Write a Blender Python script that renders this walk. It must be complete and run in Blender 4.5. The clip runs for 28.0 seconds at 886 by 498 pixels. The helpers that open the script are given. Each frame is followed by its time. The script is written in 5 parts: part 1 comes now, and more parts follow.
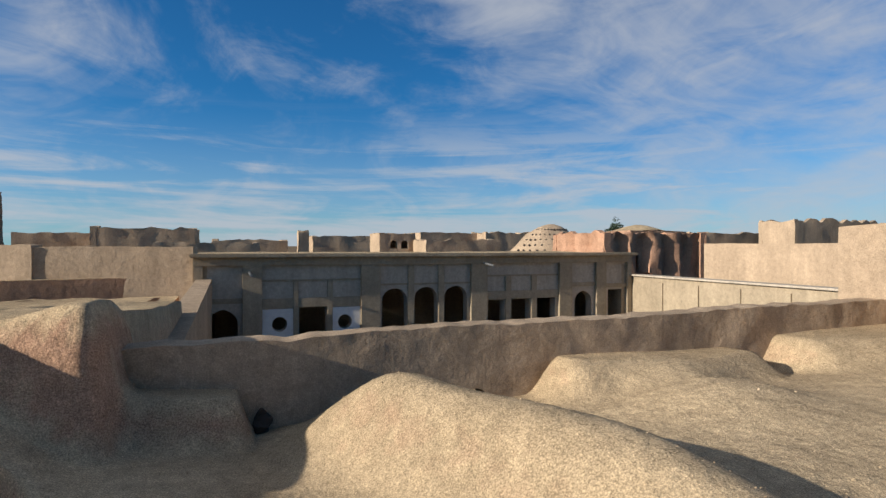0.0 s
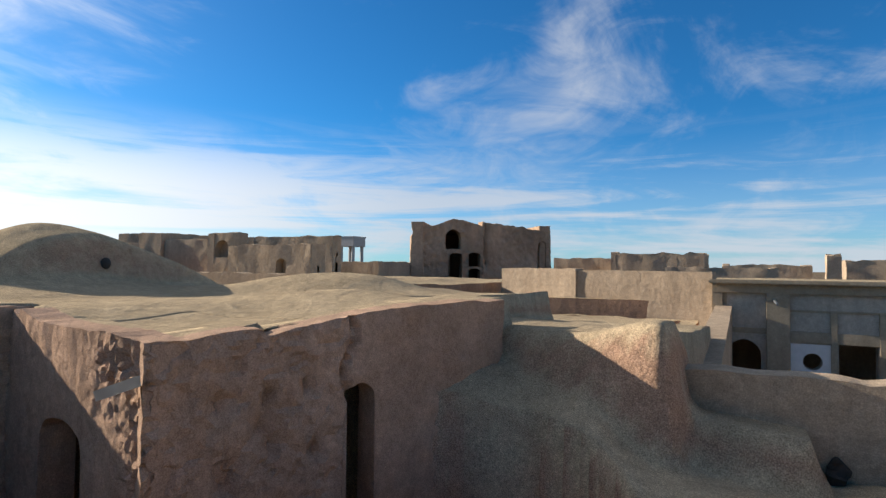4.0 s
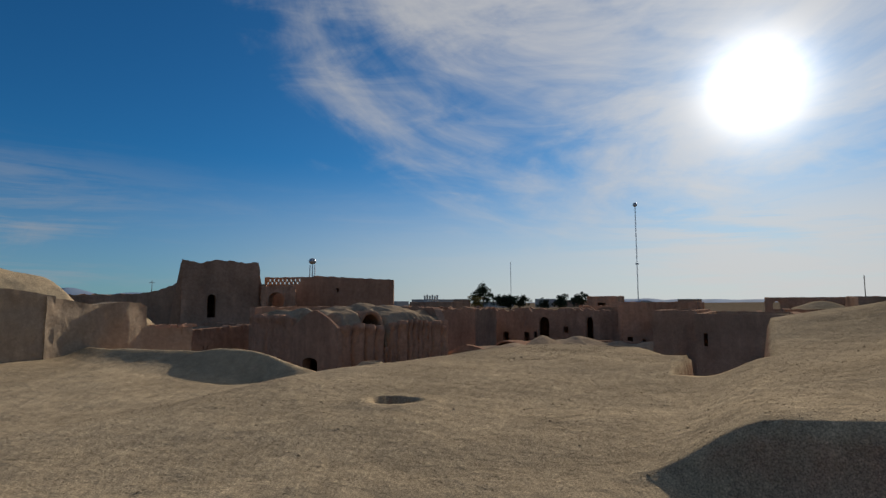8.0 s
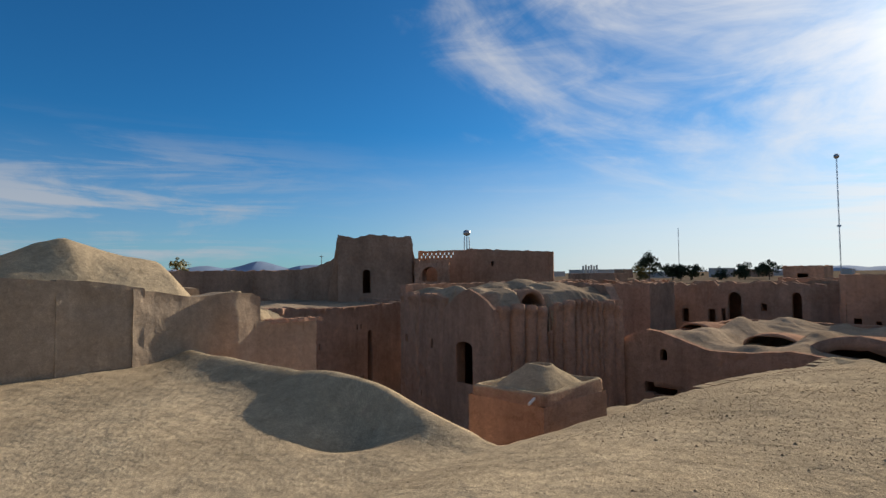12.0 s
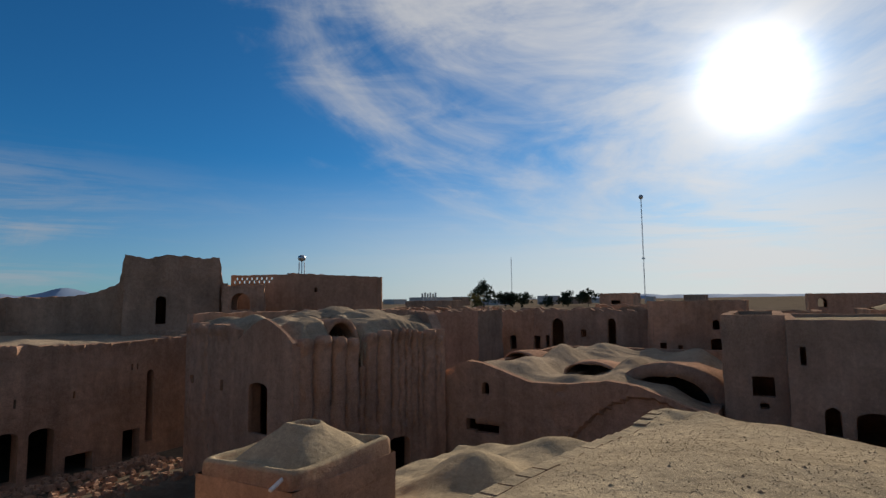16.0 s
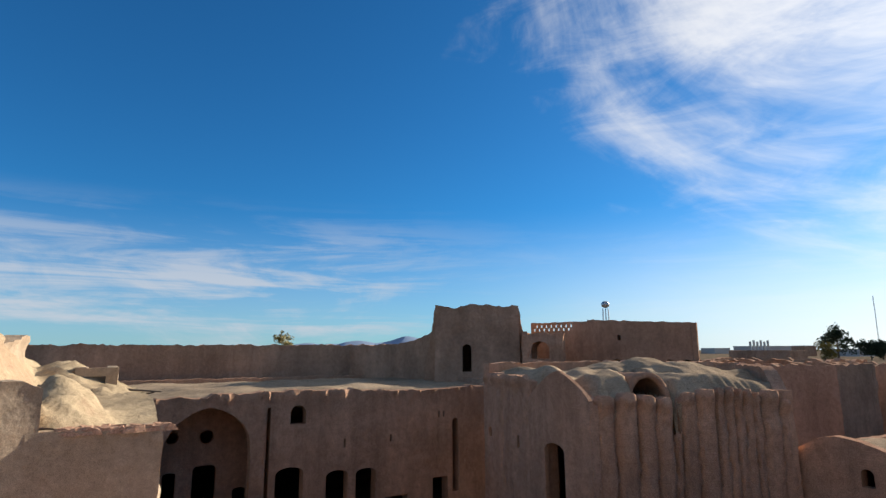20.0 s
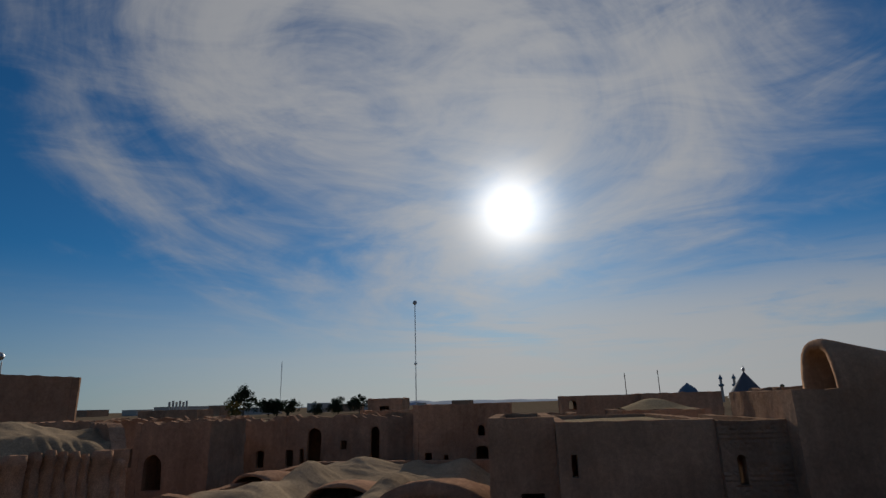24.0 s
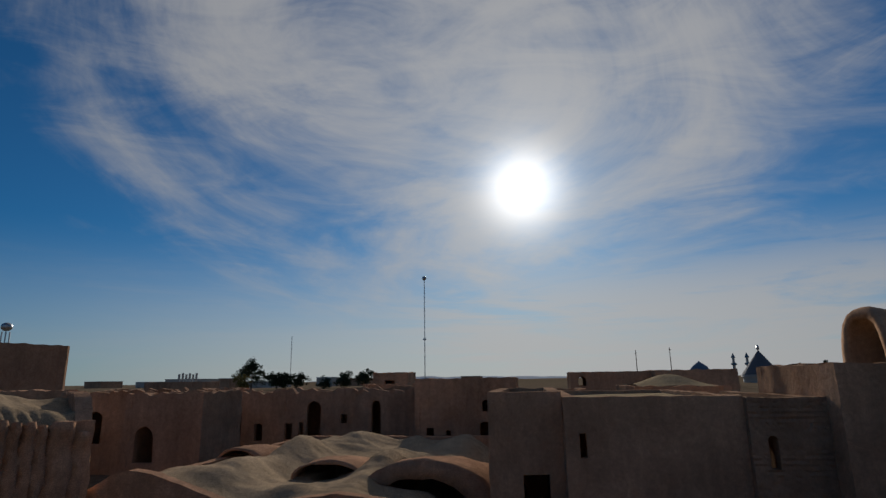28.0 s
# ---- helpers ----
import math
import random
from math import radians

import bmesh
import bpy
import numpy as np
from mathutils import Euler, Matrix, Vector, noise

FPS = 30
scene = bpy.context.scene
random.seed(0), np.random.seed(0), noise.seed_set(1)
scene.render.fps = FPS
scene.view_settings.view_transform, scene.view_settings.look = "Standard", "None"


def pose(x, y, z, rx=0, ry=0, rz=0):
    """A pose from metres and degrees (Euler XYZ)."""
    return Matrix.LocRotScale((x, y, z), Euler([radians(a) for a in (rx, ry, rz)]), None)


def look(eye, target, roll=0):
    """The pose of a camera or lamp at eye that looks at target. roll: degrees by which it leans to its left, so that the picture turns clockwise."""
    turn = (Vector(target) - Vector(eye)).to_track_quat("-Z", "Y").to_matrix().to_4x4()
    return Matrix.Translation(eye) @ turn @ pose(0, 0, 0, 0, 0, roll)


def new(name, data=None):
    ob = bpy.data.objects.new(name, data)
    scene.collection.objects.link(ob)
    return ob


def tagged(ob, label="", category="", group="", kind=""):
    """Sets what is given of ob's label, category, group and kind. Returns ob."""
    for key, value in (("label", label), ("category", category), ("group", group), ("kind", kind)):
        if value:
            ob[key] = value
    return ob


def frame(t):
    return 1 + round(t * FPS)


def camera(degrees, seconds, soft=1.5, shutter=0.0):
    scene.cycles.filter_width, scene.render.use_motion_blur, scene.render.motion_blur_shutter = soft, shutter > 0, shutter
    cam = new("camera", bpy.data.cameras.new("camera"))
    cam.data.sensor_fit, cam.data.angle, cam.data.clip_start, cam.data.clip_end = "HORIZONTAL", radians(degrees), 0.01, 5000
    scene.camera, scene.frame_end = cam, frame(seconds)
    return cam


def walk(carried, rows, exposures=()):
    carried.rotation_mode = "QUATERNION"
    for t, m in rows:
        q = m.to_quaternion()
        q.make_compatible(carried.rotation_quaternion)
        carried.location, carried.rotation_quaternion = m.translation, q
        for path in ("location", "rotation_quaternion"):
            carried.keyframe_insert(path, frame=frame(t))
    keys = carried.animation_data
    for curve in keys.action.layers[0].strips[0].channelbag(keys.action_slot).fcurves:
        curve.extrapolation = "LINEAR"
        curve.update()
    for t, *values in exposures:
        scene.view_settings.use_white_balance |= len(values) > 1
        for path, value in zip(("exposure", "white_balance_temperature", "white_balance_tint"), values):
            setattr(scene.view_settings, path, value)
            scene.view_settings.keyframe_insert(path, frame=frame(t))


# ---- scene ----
# ---- camera ----
cam = camera(76.1, 28.0, soft=1.4)
PATH = [
    (0, (3.978, 2.795, 0.717), (4.670, 4.671, 0.708), 0.05),
    (0.5, (3.990, 2.744, 0.731), (4.589, 4.652, 0.725), 0.00),
    (1, (3.973, 2.711, 0.748), (4.398, 4.665, 0.749), 0.28),
    (1.5, (3.899, 2.703, 0.747), (4.121, 4.691, 0.761), 0.44),
    (2, (3.808, 2.678, 0.750), (3.803, 4.678, 0.775), 0.45),
    (2.5, (3.730, 2.696, 0.747), (3.465, 4.678, 0.788), 0.47),
    (4.5, (3.347, 2.603, 0.723), (2.090, 4.156, 0.814), 0.69),
    (5, (3.049, 2.646, 0.713), (1.439, 3.827, 0.830), 0.67),
    (5.5, (2.721, 2.559, 0.710), (0.905, 3.384, 0.853), 0.81),
    (6, (2.402, 2.381, 0.720), (0.484, 2.925, 0.875), 0.73),
    (6.5, (2.074, 2.107, 0.760), (0.083, 2.219, 0.914), 0.42),
    (7, (1.713, 1.68, 0.782), (-0.232, 1.247, 0.957), 0.2),
    (7.5, (1.225, 1.293, 0.819), (-0.625, 0.556, 1.005), 0.1),
    (8, (0.507, 0.835, 0.869), (-1.22, -0.155, 1.06), -0.2),
    (8.5, (-0.197, 0.41, 0.897), (-1.795, -0.776, 1.097), -0.3),
    (9, (-0.722, 0.033, 0.954), (-2.271, -1.216, 1.157), -0.4),
    (9.5, (-1.286, -0.455, 1.083), (-2.777, -1.768, 1.313), -0.4),
    (10, (-1.759, -0.981, 1.194), (-3.177, -2.37, 1.438), -0.4),
    (10.5, (-2.172, -1.381, 1.255), (-3.581, -2.779, 1.499), -0.5),
    (11, (-2.62, -1.8, 1.346), (-4.025, -3.215, 1.497), -0.5),
    (11.5, (-3.164, -2.347, 1.406), (-4.562, -3.776, 1.459), -0.4),
    (12, (-3.788, -2.821, 1.358), (-5.192, -4.242, 1.447), -0.6),
    (12.5, (-4.332, -3.223, 1.329), (-5.738, -4.64, 1.437), -0.6),
    (13, (-4.832, -3.489, 1.318), (-6.298, -4.846, 1.434), -0.6),
    (13.5, (-5.387, -3.606, 1.295), (-7.093, -4.643, 1.413), -0.9),
    (15.5, (-8.145, -3.948, 1.318), (-9.974, -4.742, 1.468), -0.7),
    (16, (-8.736, -4.165, 1.244), (-10.466, -5.152, 1.425), -0.7),
    (16.5, (-9.302, -4.337, 1.204), (-10.9, -5.525, 1.389), -0.8),
    (17, (-9.808, -4.613, 1.219), (-11.364, -5.854, 1.41), -0.6),
    (17.5, (-10.32, -4.9, 1.233), (-11.788, -6.241, 1.44), -0.7),
    (18, (-10.818, -5.3, 1.192), (-12.134, -6.791, 1.406), -0.4),
    (18.5, (-11.32, -5.721, 1.277), (-12.563, -7.273, 1.495), -0.4),
    (19, (-11.733, -5.892, 1.314), (-12.873, -7.512, 1.592), -0.5),
    (19.5, (-11.755, -6.123, 1.342), (-12.774, -7.81, 1.682), -0.2),
    (20, (-11.793, -6.277, 1.349), (-12.78, -7.981, 1.703), -0.2),
    (20.5, (-11.883, -6.244, 1.327), (-12.852, -7.954, 1.696), -0.4),
    (21, (-12.467, -5.926, 1.294), (-13.581, -7.545, 1.667), -0.9),
    (21.5, (-13.077, -5.573, 1.252), (-14.584, -6.834, 1.624), -1.2),
    (22, (-13.545, -5.423, 1.226), (-15.333, -6.23, 1.616), -0.8),
    (22.5, (-14.044, -5.14, 1.198), (-15.913, -5.698, 1.637), -0.9),
    (24.5, (-16.231, -4.742, 0.900), (-18.145, -4.945, 1.444), -1.38),
    (25, (-16.670, -4.620, 0.820), (-18.583, -4.802, 1.374), -1.11),
    (25.5, (-17.077, -4.605, 0.739), (-18.990, -4.812, 1.287), -1.10),
    (26, (-17.489, -4.634, 0.682), (-19.408, -4.906, 1.175), -0.96),
    (26.5, (-17.886, -4.679, 0.659), (-19.802, -5.044, 1.104), -1.03),
    (27, (-18.223, -4.708, 0.673), (-20.132, -5.113, 1.113), -1.08),
    (27.5, (-18.450, -4.689, 0.725), (-20.364, -5.059, 1.170), -0.99),
    (28, (-18.534, -4.598, 0.812), (-20.461, -4.886, 1.263), -0.89),
]
EXPOSURES = [(0, 0.58), (2, 0.86), (2.5, 0.9), (4.5, 0.95), (5.5, 0.7), (6.5, 0.02), (7.2, -0.16), (8, -0.12), (10, 0.2), (13, 0.45), (15.5, 0.05), (16.5, 0.15), (18, 0.8), (20, 0.85), (21.5, 0.35), (22.5, -0.15), (24.5, -0.75), (28, -0.65)]
walk(cam, [(t, look(eye, target, roll)) for t, eye, target, roll in PATH], EXPOSURES)

# ---- light: low western sun under a blue sky with thin cirrus ----
SUN_AZ, SUN_EL = radians(90.0), radians(18.9)      # azimuth to the left of +y
SUN_DIR = Vector((-math.sin(SUN_AZ) * math.cos(SUN_EL), math.cos(SUN_AZ) * math.cos(SUN_EL), math.sin(SUN_EL)))


def make_world():
    world = bpy.data.worlds.new("sky")
    scene.world = world
    world.use_nodes = True
    nt = world.node_tree
    nt.nodes.clear()
    add = nt.nodes.new

    def math_node(op, a, b=None, clamp=False):
        n = add("ShaderNodeMath")
        n.operation, n.use_clamp = op, clamp
        for i, v in enumerate((a, b)):
            if v is None:
                continue
            if isinstance(v, (int, float)):
                n.inputs[i].default_value = v
            else:
                nt.links.new(v, n.inputs[i])
        return n.outputs[0]

    def smooth(v, lo, hi):
        n = add("ShaderNodeMapRange")
        n.interpolation_type = "SMOOTHSTEP"
        n.inputs["From Min"].default_value, n.inputs["From Max"].default_value = lo, hi
        nt.links.new(v, n.inputs["Value"])
        return n.outputs["Result"]

    def mix(f, a, b):
        n = add("ShaderNodeMix")
        n.data_type = "RGBA"
        for k, v in (("Factor", f), ("A", a), ("B", b)):
            s = [i for i in n.inputs if i.name == k and i.type == ("VALUE" if k == "Factor" else "RGBA")][0]
            if isinstance(v, tuple):
                s.default_value = v
            else:
                nt.links.new(v, s)
        return [o for o in n.outputs if o.type == "RGBA"][0]

    coord = add("ShaderNodeTexCoord")
    sky = add("ShaderNodeTexSky")
    sky.sky_type, sky.sun_disc = "NISHITA", False
    sky.sun_elevation, sky.sun_rotation = SUN_EL, -SUN_AZ
    sky.air_density, sky.dust_density, sky.ozone_density, sky.altitude = 1.0, 0.3, 2.5, 1100
    sep = add("ShaderNodeSeparateXYZ")
    nt.links.new(coord.outputs["Generated"], sep.inputs[0])

    def cirrus(scale, stretch, turn, detail, distortion, offset):
        m = add("ShaderNodeMapping")
        m.inputs["Rotation"].default_value = turn
        m.inputs["Scale"].default_value = stretch
        m.inputs["Location"].default_value = offset
        nt.links.new(coord.outputs["Generated"], m.inputs["Vector"])
        n = add("ShaderNodeTexNoise")
        n.inputs["Scale"].default_value, n.inputs["Detail"].default_value = scale, detail
        n.inputs["Roughness"].default_value, n.inputs["Distortion"].default_value = 0.62, distortion
        nt.links.new(m.outputs[0], n.inputs["Vector"])
        return n.outputs["Fac"]

    def toward(psi, el, inner, outer):
        """1 inside a cone about a direction, fading to 0."""
        n = add("ShaderNodeVectorMath")
        n.operation = "DOT_PRODUCT"
        nt.links.new(coord.outputs["Generated"], n.inputs[0])
        p, e = radians(psi), radians(el)
        n.inputs[1].default_value = (-math.sin(p) * math.cos(e), math.cos(p) * math.cos(e), math.sin(e))
        return smooth(n.outputs["Value"], math.cos(radians(outer)), math.cos(radians(inner)))

    wisps = cirrus(1.7, (1, 0.85, 1.5), (radians(30), radians(12), 0), 6, 1.3, (0.3, 1.2, 0))
    fine = cirrus(6.5, (1, 0.6, 2.2), (radians(-18), 0, 0), 8, 1.2, (4.3, 2.2, 0))
    streaks = cirrus(2.6, (0.8, 0.8, 9.0), (radians(5), radians(4), 0), 7, 0.7, (1.7, 5.2, 0))
    dot = add("ShaderNodeVectorMath")
    dot.operation = "DOT_PRODUCT"
    nt.links.new(coord.outputs["Generated"], dot.inputs[0])
    dot.inputs[1].default_value = SUN_DIR
    near = dot.outputs["Value"]
    sunward = smooth(near, 0.45, 1.0)
    # a broad veil above the sun, another to the north-east, thin bands low over the horizon
    cover = math_node("MULTIPLY", toward(92, 52, 24, 54), 0.76)
    cover = math_node("ADD", cover, math_node("MULTIPLY", toward(-58, 30, 14, 42), 0.6))
    cover = math_node("SUBTRACT", cover, math_node("MULTIPLY", toward(44, 34, 8, 32), 0.45))
    cover = math_node("SUBTRACT", cover, math_node("MULTIPLY", toward(160, 24, 12, 34), 0.3))
    cover = math_node("ADD", cover, math_node("MULTIPLY", toward(8, 26, 16, 58), 0.11))
    band = math_node("SUBTRACT", 1.0, smooth(sep.outputs["Z"], 0.10, 0.26))
    band = math_node("MULTIPLY", band, math_node("SUBTRACT", 1.0, math_node("MULTIPLY", toward(128, 2, 12, 34), 0.85)))
    texture = math_node("ADD", math_node("MULTIPLY", math_node("SUBTRACT", wisps, 0.5), 2.0), math_node("MULTIPLY", math_node("SUBTRACT", fine, 0.5), 0.9))
    veil = smooth(math_node("ADD", cover, texture), 0.0, 1.0)
    low = math_node("MULTIPLY", band, smooth(math_node("ADD", math_node("MULTIPLY", streaks, 0.75), math_node("ADD", math_node("MULTIPLY", fine, 0.25), math_node("MULTIPLY", toward(70, 6, 12, 34), 0.10))), 0.43, 0.62))
    veil = math_node("MAXIMUM", veil, math_node("MULTIPLY", low, 0.95))
    haze = math_node("MULTIPLY", math_node("SUBTRACT", 1.0, smooth(sep.outputs["Z"], -0.02, 0.25)), math_node("ADD", math_node("MULTIPLY", sunward, 0.54), 0.42))
    blue = add("ShaderNodeVectorMath")
    blue.operation = "MULTIPLY"
    nt.links.new(sky.outputs[0], blue.inputs[0])
    blue.inputs[1].default_value = (0.20, 0.80, 1.22)
    col = mix(math_node("MULTIPLY", veil, 0.85), blue.outputs[0], mix(sunward, (5.4, 5.7, 6.3, 1), (9.2, 9.2, 9.3, 1)))
    col = mix(haze, col, mix(sunward, (5.3, 5.8, 6.5, 1), (9.8, 9.8, 9.8, 1)))
    # the sun seen through thin cloud: a blown-out core with a soft aureole
    up = math_node("MAXIMUM", near, 0.0)
    disc = math_node("MULTIPLY", math_node("POWER", up, 540.0), 26.0)
    glow = math_node("ADD", math_node("MULTIPLY", math_node("POWER", up, 75.0), 3.0), math_node("MULTIPLY", math_node("POWER", up, 10.0), 1.6))
    light = add("ShaderNodeVectorMath")
    light.operation = "SCALE"
    light.inputs[0].default_value = (1.0, 0.98, 0.95)
    nt.links.new(math_node("ADD", disc, glow), light.inputs["Scale"])
    total = add("ShaderNodeVectorMath")
    total.operation = "ADD"
    nt.links.new(col, total.inputs[0])
    nt.links.new(light.outputs[0], total.inputs[1])
    back = add("ShaderNodeBackground")
    back.inputs["Strength"].default_value = 0.06
    nt.links.new(total.outputs[0], back.inputs["Color"])
    out = add("ShaderNodeOutputWorld")
    nt.links.new(back.outputs[0], out.inputs["Surface"])


make_world()
sun_data = bpy.data.lights.new("sun", "SUN")
sun_data.energy, sun_data.angle, sun_data.color = 4.3, radians(0.6), (1.0, 0.93, 0.84)
sun = new("sun", sun_data)
sun.matrix_world = look(Vector((-math.cos(radians(3.5)) * math.cos(SUN_EL), -math.sin(radians(3.5)) * math.cos(SUN_EL), math.sin(SUN_EL))) * 100, (0, 0, 0))
scene.view_settings.exposure = 0.0


# ---- materials ----
def mud(name, base, dark=0.72, light=1.18, grit=1.0, bump=0.5, brick=False, rough=0.95, scale=1.0, straw=0.0, stains=(), upright=None, courses=0.0, runs=1.0):
    """Straw-and-mud plaster: broad stains, mottling, fine grit with straw flecks, and relief at three sizes."""
    m = bpy.data.materials.new(name)
    m.use_nodes = True
    nt = m.node_tree
    bsdf = nt.nodes["Principled BSDF"]
    bsdf.inputs["Roughness"].default_value = rough
    bsdf.inputs["Specular IOR Level"].default_value = 0.0
    add, link = nt.nodes.new, nt.links.new
    geo = add("ShaderNodeNewGeometry")

    def noise_tex(s, detail=4.0, rough_=0.55, stretch=None):
        n = add("ShaderNodeTexNoise")
        n.inputs["Scale"].default_value, n.inputs["Detail"].default_value, n.inputs["Roughness"].default_value = s * scale, detail, rough_
        src = geo.outputs["Position"]
        if stretch:
            v = add("ShaderNodeVectorMath")
            v.operation = "MULTIPLY"
            link(src, v.inputs[0])
            v.inputs[1].default_value = stretch
            src = v.outputs[0]
        link(src, n.inputs["Vector"])
        return n.outputs["Fac"]

    def ramp(v, lo, hi, a, b):
        n = add("ShaderNodeMapRange")
        for k, x in (("From Min", lo), ("From Max", hi), ("To Min", a), ("To Max", b)):
            n.inputs[k].default_value = x
        link(v, n.inputs["Value"])
        return n.outputs["Result"]

    def op(kind, a, b):
        n = add("ShaderNodeMath")
        n.operation = kind
        for i, v in enumerate((a, b)):
            if isinstance(v, (int, float)):
                n.inputs[i].default_value = v
            else:
                link(v, n.inputs[i])
        return n.outputs[0]

    broad = ramp(noise_tex(0.45, 3), 0.3, 0.7, dark, light)
    streak = ramp(noise_tex(2.6, 5, 0.65, (1, 1, 0.16)), 0.3, 0.72, 1 + 0.08 * runs, 1 - 0.16 * runs)
    mottle = op("MULTIPLY", ramp(noise_tex(7.0, 6, 0.65), 0.3, 0.7, 0.84, 1.16), ramp(noise_tex(24.0, 4, 0.7), 0.3, 0.7, 0.88, 1.12))
    fleck = ramp(noise_tex(85.0, 2, 0.7), 0.35, 0.68, 1 - 0.22 * grit, 1 + 0.24 * grit)
    tone = op("MULTIPLY", op("MULTIPLY", broad, streak), op("MULTIPLY", mottle, fleck))
    if straw:
        n1 = noise_tex(70.0, 2, 0.6, (1, 2.6, 1))
        n2 = noise_tex(62.0, 2, 0.6, (2.6, 1, 1))
        chaff = op("MAXIMUM", n1, n2)
        tone = op("MULTIPLY", tone, op("ADD", ramp(chaff, 0.60, 0.74, 1.0, 1.0 + straw), ramp(n1, 0.27, 0.38, -0.35 * straw, 0.0)))
    if courses:
        level = add("ShaderNodeSeparateXYZ")
        link(geo.outputs["Position"], level.inputs[0])
        row = op("FRACT", op("ADD", op("MULTIPLY", level.outputs["Z"], 9.0), op("MULTIPLY", noise_tex(1.6, 4), 2.2)), 0.0)
        worn = ramp(noise_tex(1.1, 3), 0.42, 0.6, 0.0, 1.0)
        tone = op("MULTIPLY", tone, op("SUBTRACT", 1.0, op("MULTIPLY", worn, ramp(row, 0.0, 0.3, courses, 0.0))))
    if brick:
        info = add("ShaderNodeObjectInfo")
        tone = op("MULTIPLY", tone, ramp(info.outputs["Random"], 0, 1, 0.86, 1.1))
    if stains:
        where = add("ShaderNodeSeparateXYZ")
        link(geo.outputs["Position"], where.inputs[0])
        wob = ramp(noise_tex(6.0, 4, 0.6, (1, 1, 0.5)), 0.3, 0.7, -0.05, 0.05)
        for at, half, zb, zt in stains:
            off = op("ABSOLUTE", op("ADD", op("SUBTRACT", where.outputs["Y"], at), wob), 0.0)
            inside_ = op("MULTIPLY", ramp(off, half * 0.4, half, 1.0, 0.0), op("MULTIPLY", ramp(where.outputs["Z"], zb, zb + 0.7, 0.0, 1.0), ramp(where.outputs["Z"], zt, zt - 0.08, 0.0, 1.0)))
            tone = op("MULTIPLY", tone, ramp(inside_, 0.0, 1.0, 1.0, 0.42))
    col = add("ShaderNodeVectorMath")
    col.operation = "SCALE"
    col.inputs[0].default_value = base
    link(tone, col.inputs["Scale"])
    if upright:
        # walls, steep flanks: redder, older plaster than the trodden roof, shade painted in
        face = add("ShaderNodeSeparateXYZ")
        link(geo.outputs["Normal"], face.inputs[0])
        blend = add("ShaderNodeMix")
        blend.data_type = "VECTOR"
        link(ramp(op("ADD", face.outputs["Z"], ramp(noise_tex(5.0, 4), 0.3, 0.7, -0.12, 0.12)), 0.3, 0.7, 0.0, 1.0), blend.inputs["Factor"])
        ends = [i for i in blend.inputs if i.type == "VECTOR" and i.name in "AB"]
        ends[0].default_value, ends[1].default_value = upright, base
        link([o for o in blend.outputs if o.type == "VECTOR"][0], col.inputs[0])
    link(col.outputs[0], bsdf.inputs["Base Color"])
    relief = op("ADD", op("MULTIPLY", noise_tex(3.5, 7, 0.62), 0.045), op("ADD", op("MULTIPLY", noise_tex(30.0, 4, 0.7), 0.0035), op("MULTIPLY", noise_tex(130.0, 2, 0.7), 0.0028)))
    b = add("ShaderNodeBump")
    b.inputs["Strength"].default_value, b.inputs["Distance"].default_value = bump, 1.0
    link(relief, b.inputs["Height"])
    link(b.outputs[0], bsdf.inputs["Normal"])
    return m


def plain(name, color, rough=0.6, metal=0.0, vary=0.12, scale=6.0):
    m = bpy.data.materials.new(name)
    m.use_nodes = True
    nt = m.node_tree
    bsdf = nt.nodes["Principled BSDF"]
    bsdf.inputs["Roughness"].default_value, bsdf.inputs["Metallic"].default_value = rough, metal
    n = nt.nodes.new("ShaderNodeTexNoise")
    n.inputs["Scale"].default_value, n.inputs["Detail"].default_value = scale, 5
    geo = nt.nodes.new("ShaderNodeNewGeometry")
    nt.links.new(geo.outputs["Position"], n.inputs["Vector"])
    r = nt.nodes.new("ShaderNodeMapRange")
    r.inputs["From Min"].default_value, r.inputs["From Max"].default_value = 0.3, 0.7
    r.inputs["To Min"].default_value, r.inputs["To Max"].default_value = 1 - vary, 1 + vary
    nt.links.new(n.outputs["Fac"], r.inputs["Value"])
    v = nt.nodes.new("ShaderNodeVectorMath")
    v.operation = "SCALE"
    v.inputs[0].default_value = color
    nt.links.new(r.outputs["Result"], v.inputs["Scale"])
    nt.links.new(v.outputs[0], bsdf.inputs["Base Color"])
    return m


# upright: darker tone for steep faces, part of it their shade put into colour
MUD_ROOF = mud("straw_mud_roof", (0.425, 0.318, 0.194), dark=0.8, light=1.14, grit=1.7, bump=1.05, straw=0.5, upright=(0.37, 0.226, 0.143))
MUD_WALL = mud("mud_plaster_wall", (0.44, 0.275, 0.178), bump=0.9, straw=0.2, grit=1.5)
MUD_OLD = mud("eroded_mud_wall", (0.45, 0.262, 0.166), dark=0.72, bump=1.6, grit=1.3, courses=0.14, scale=0.42, runs=1.7)
MUD_CRUMB = mud("crumbling_mud_plaster", (0.44, 0.285, 0.19), dark=0.75, bump=1.1, straw=0.2, grit=1.0)
MUD_CRUMB_PALE = mud("flaking_pale_mud", (0.43, 0.288, 0.185), dark=0.72, bump=1.4, grit=1.4, scale=0.5)
MUD_GRAVEL = mud("weathered_mud_roof", (0.37, 0.272, 0.178), dark=0.75, bump=1.6, grit=2.0, scale=0.36)
MUD_FAR = mud("far_mud_ruin", (0.42, 0.256, 0.165), bump=1.5, courses=0.12, scale=0.4, runs=1.5)
MUD_BRICK = mud("mud_brick", (0.39, 0.25, 0.165), bump=0.7, brick=True)
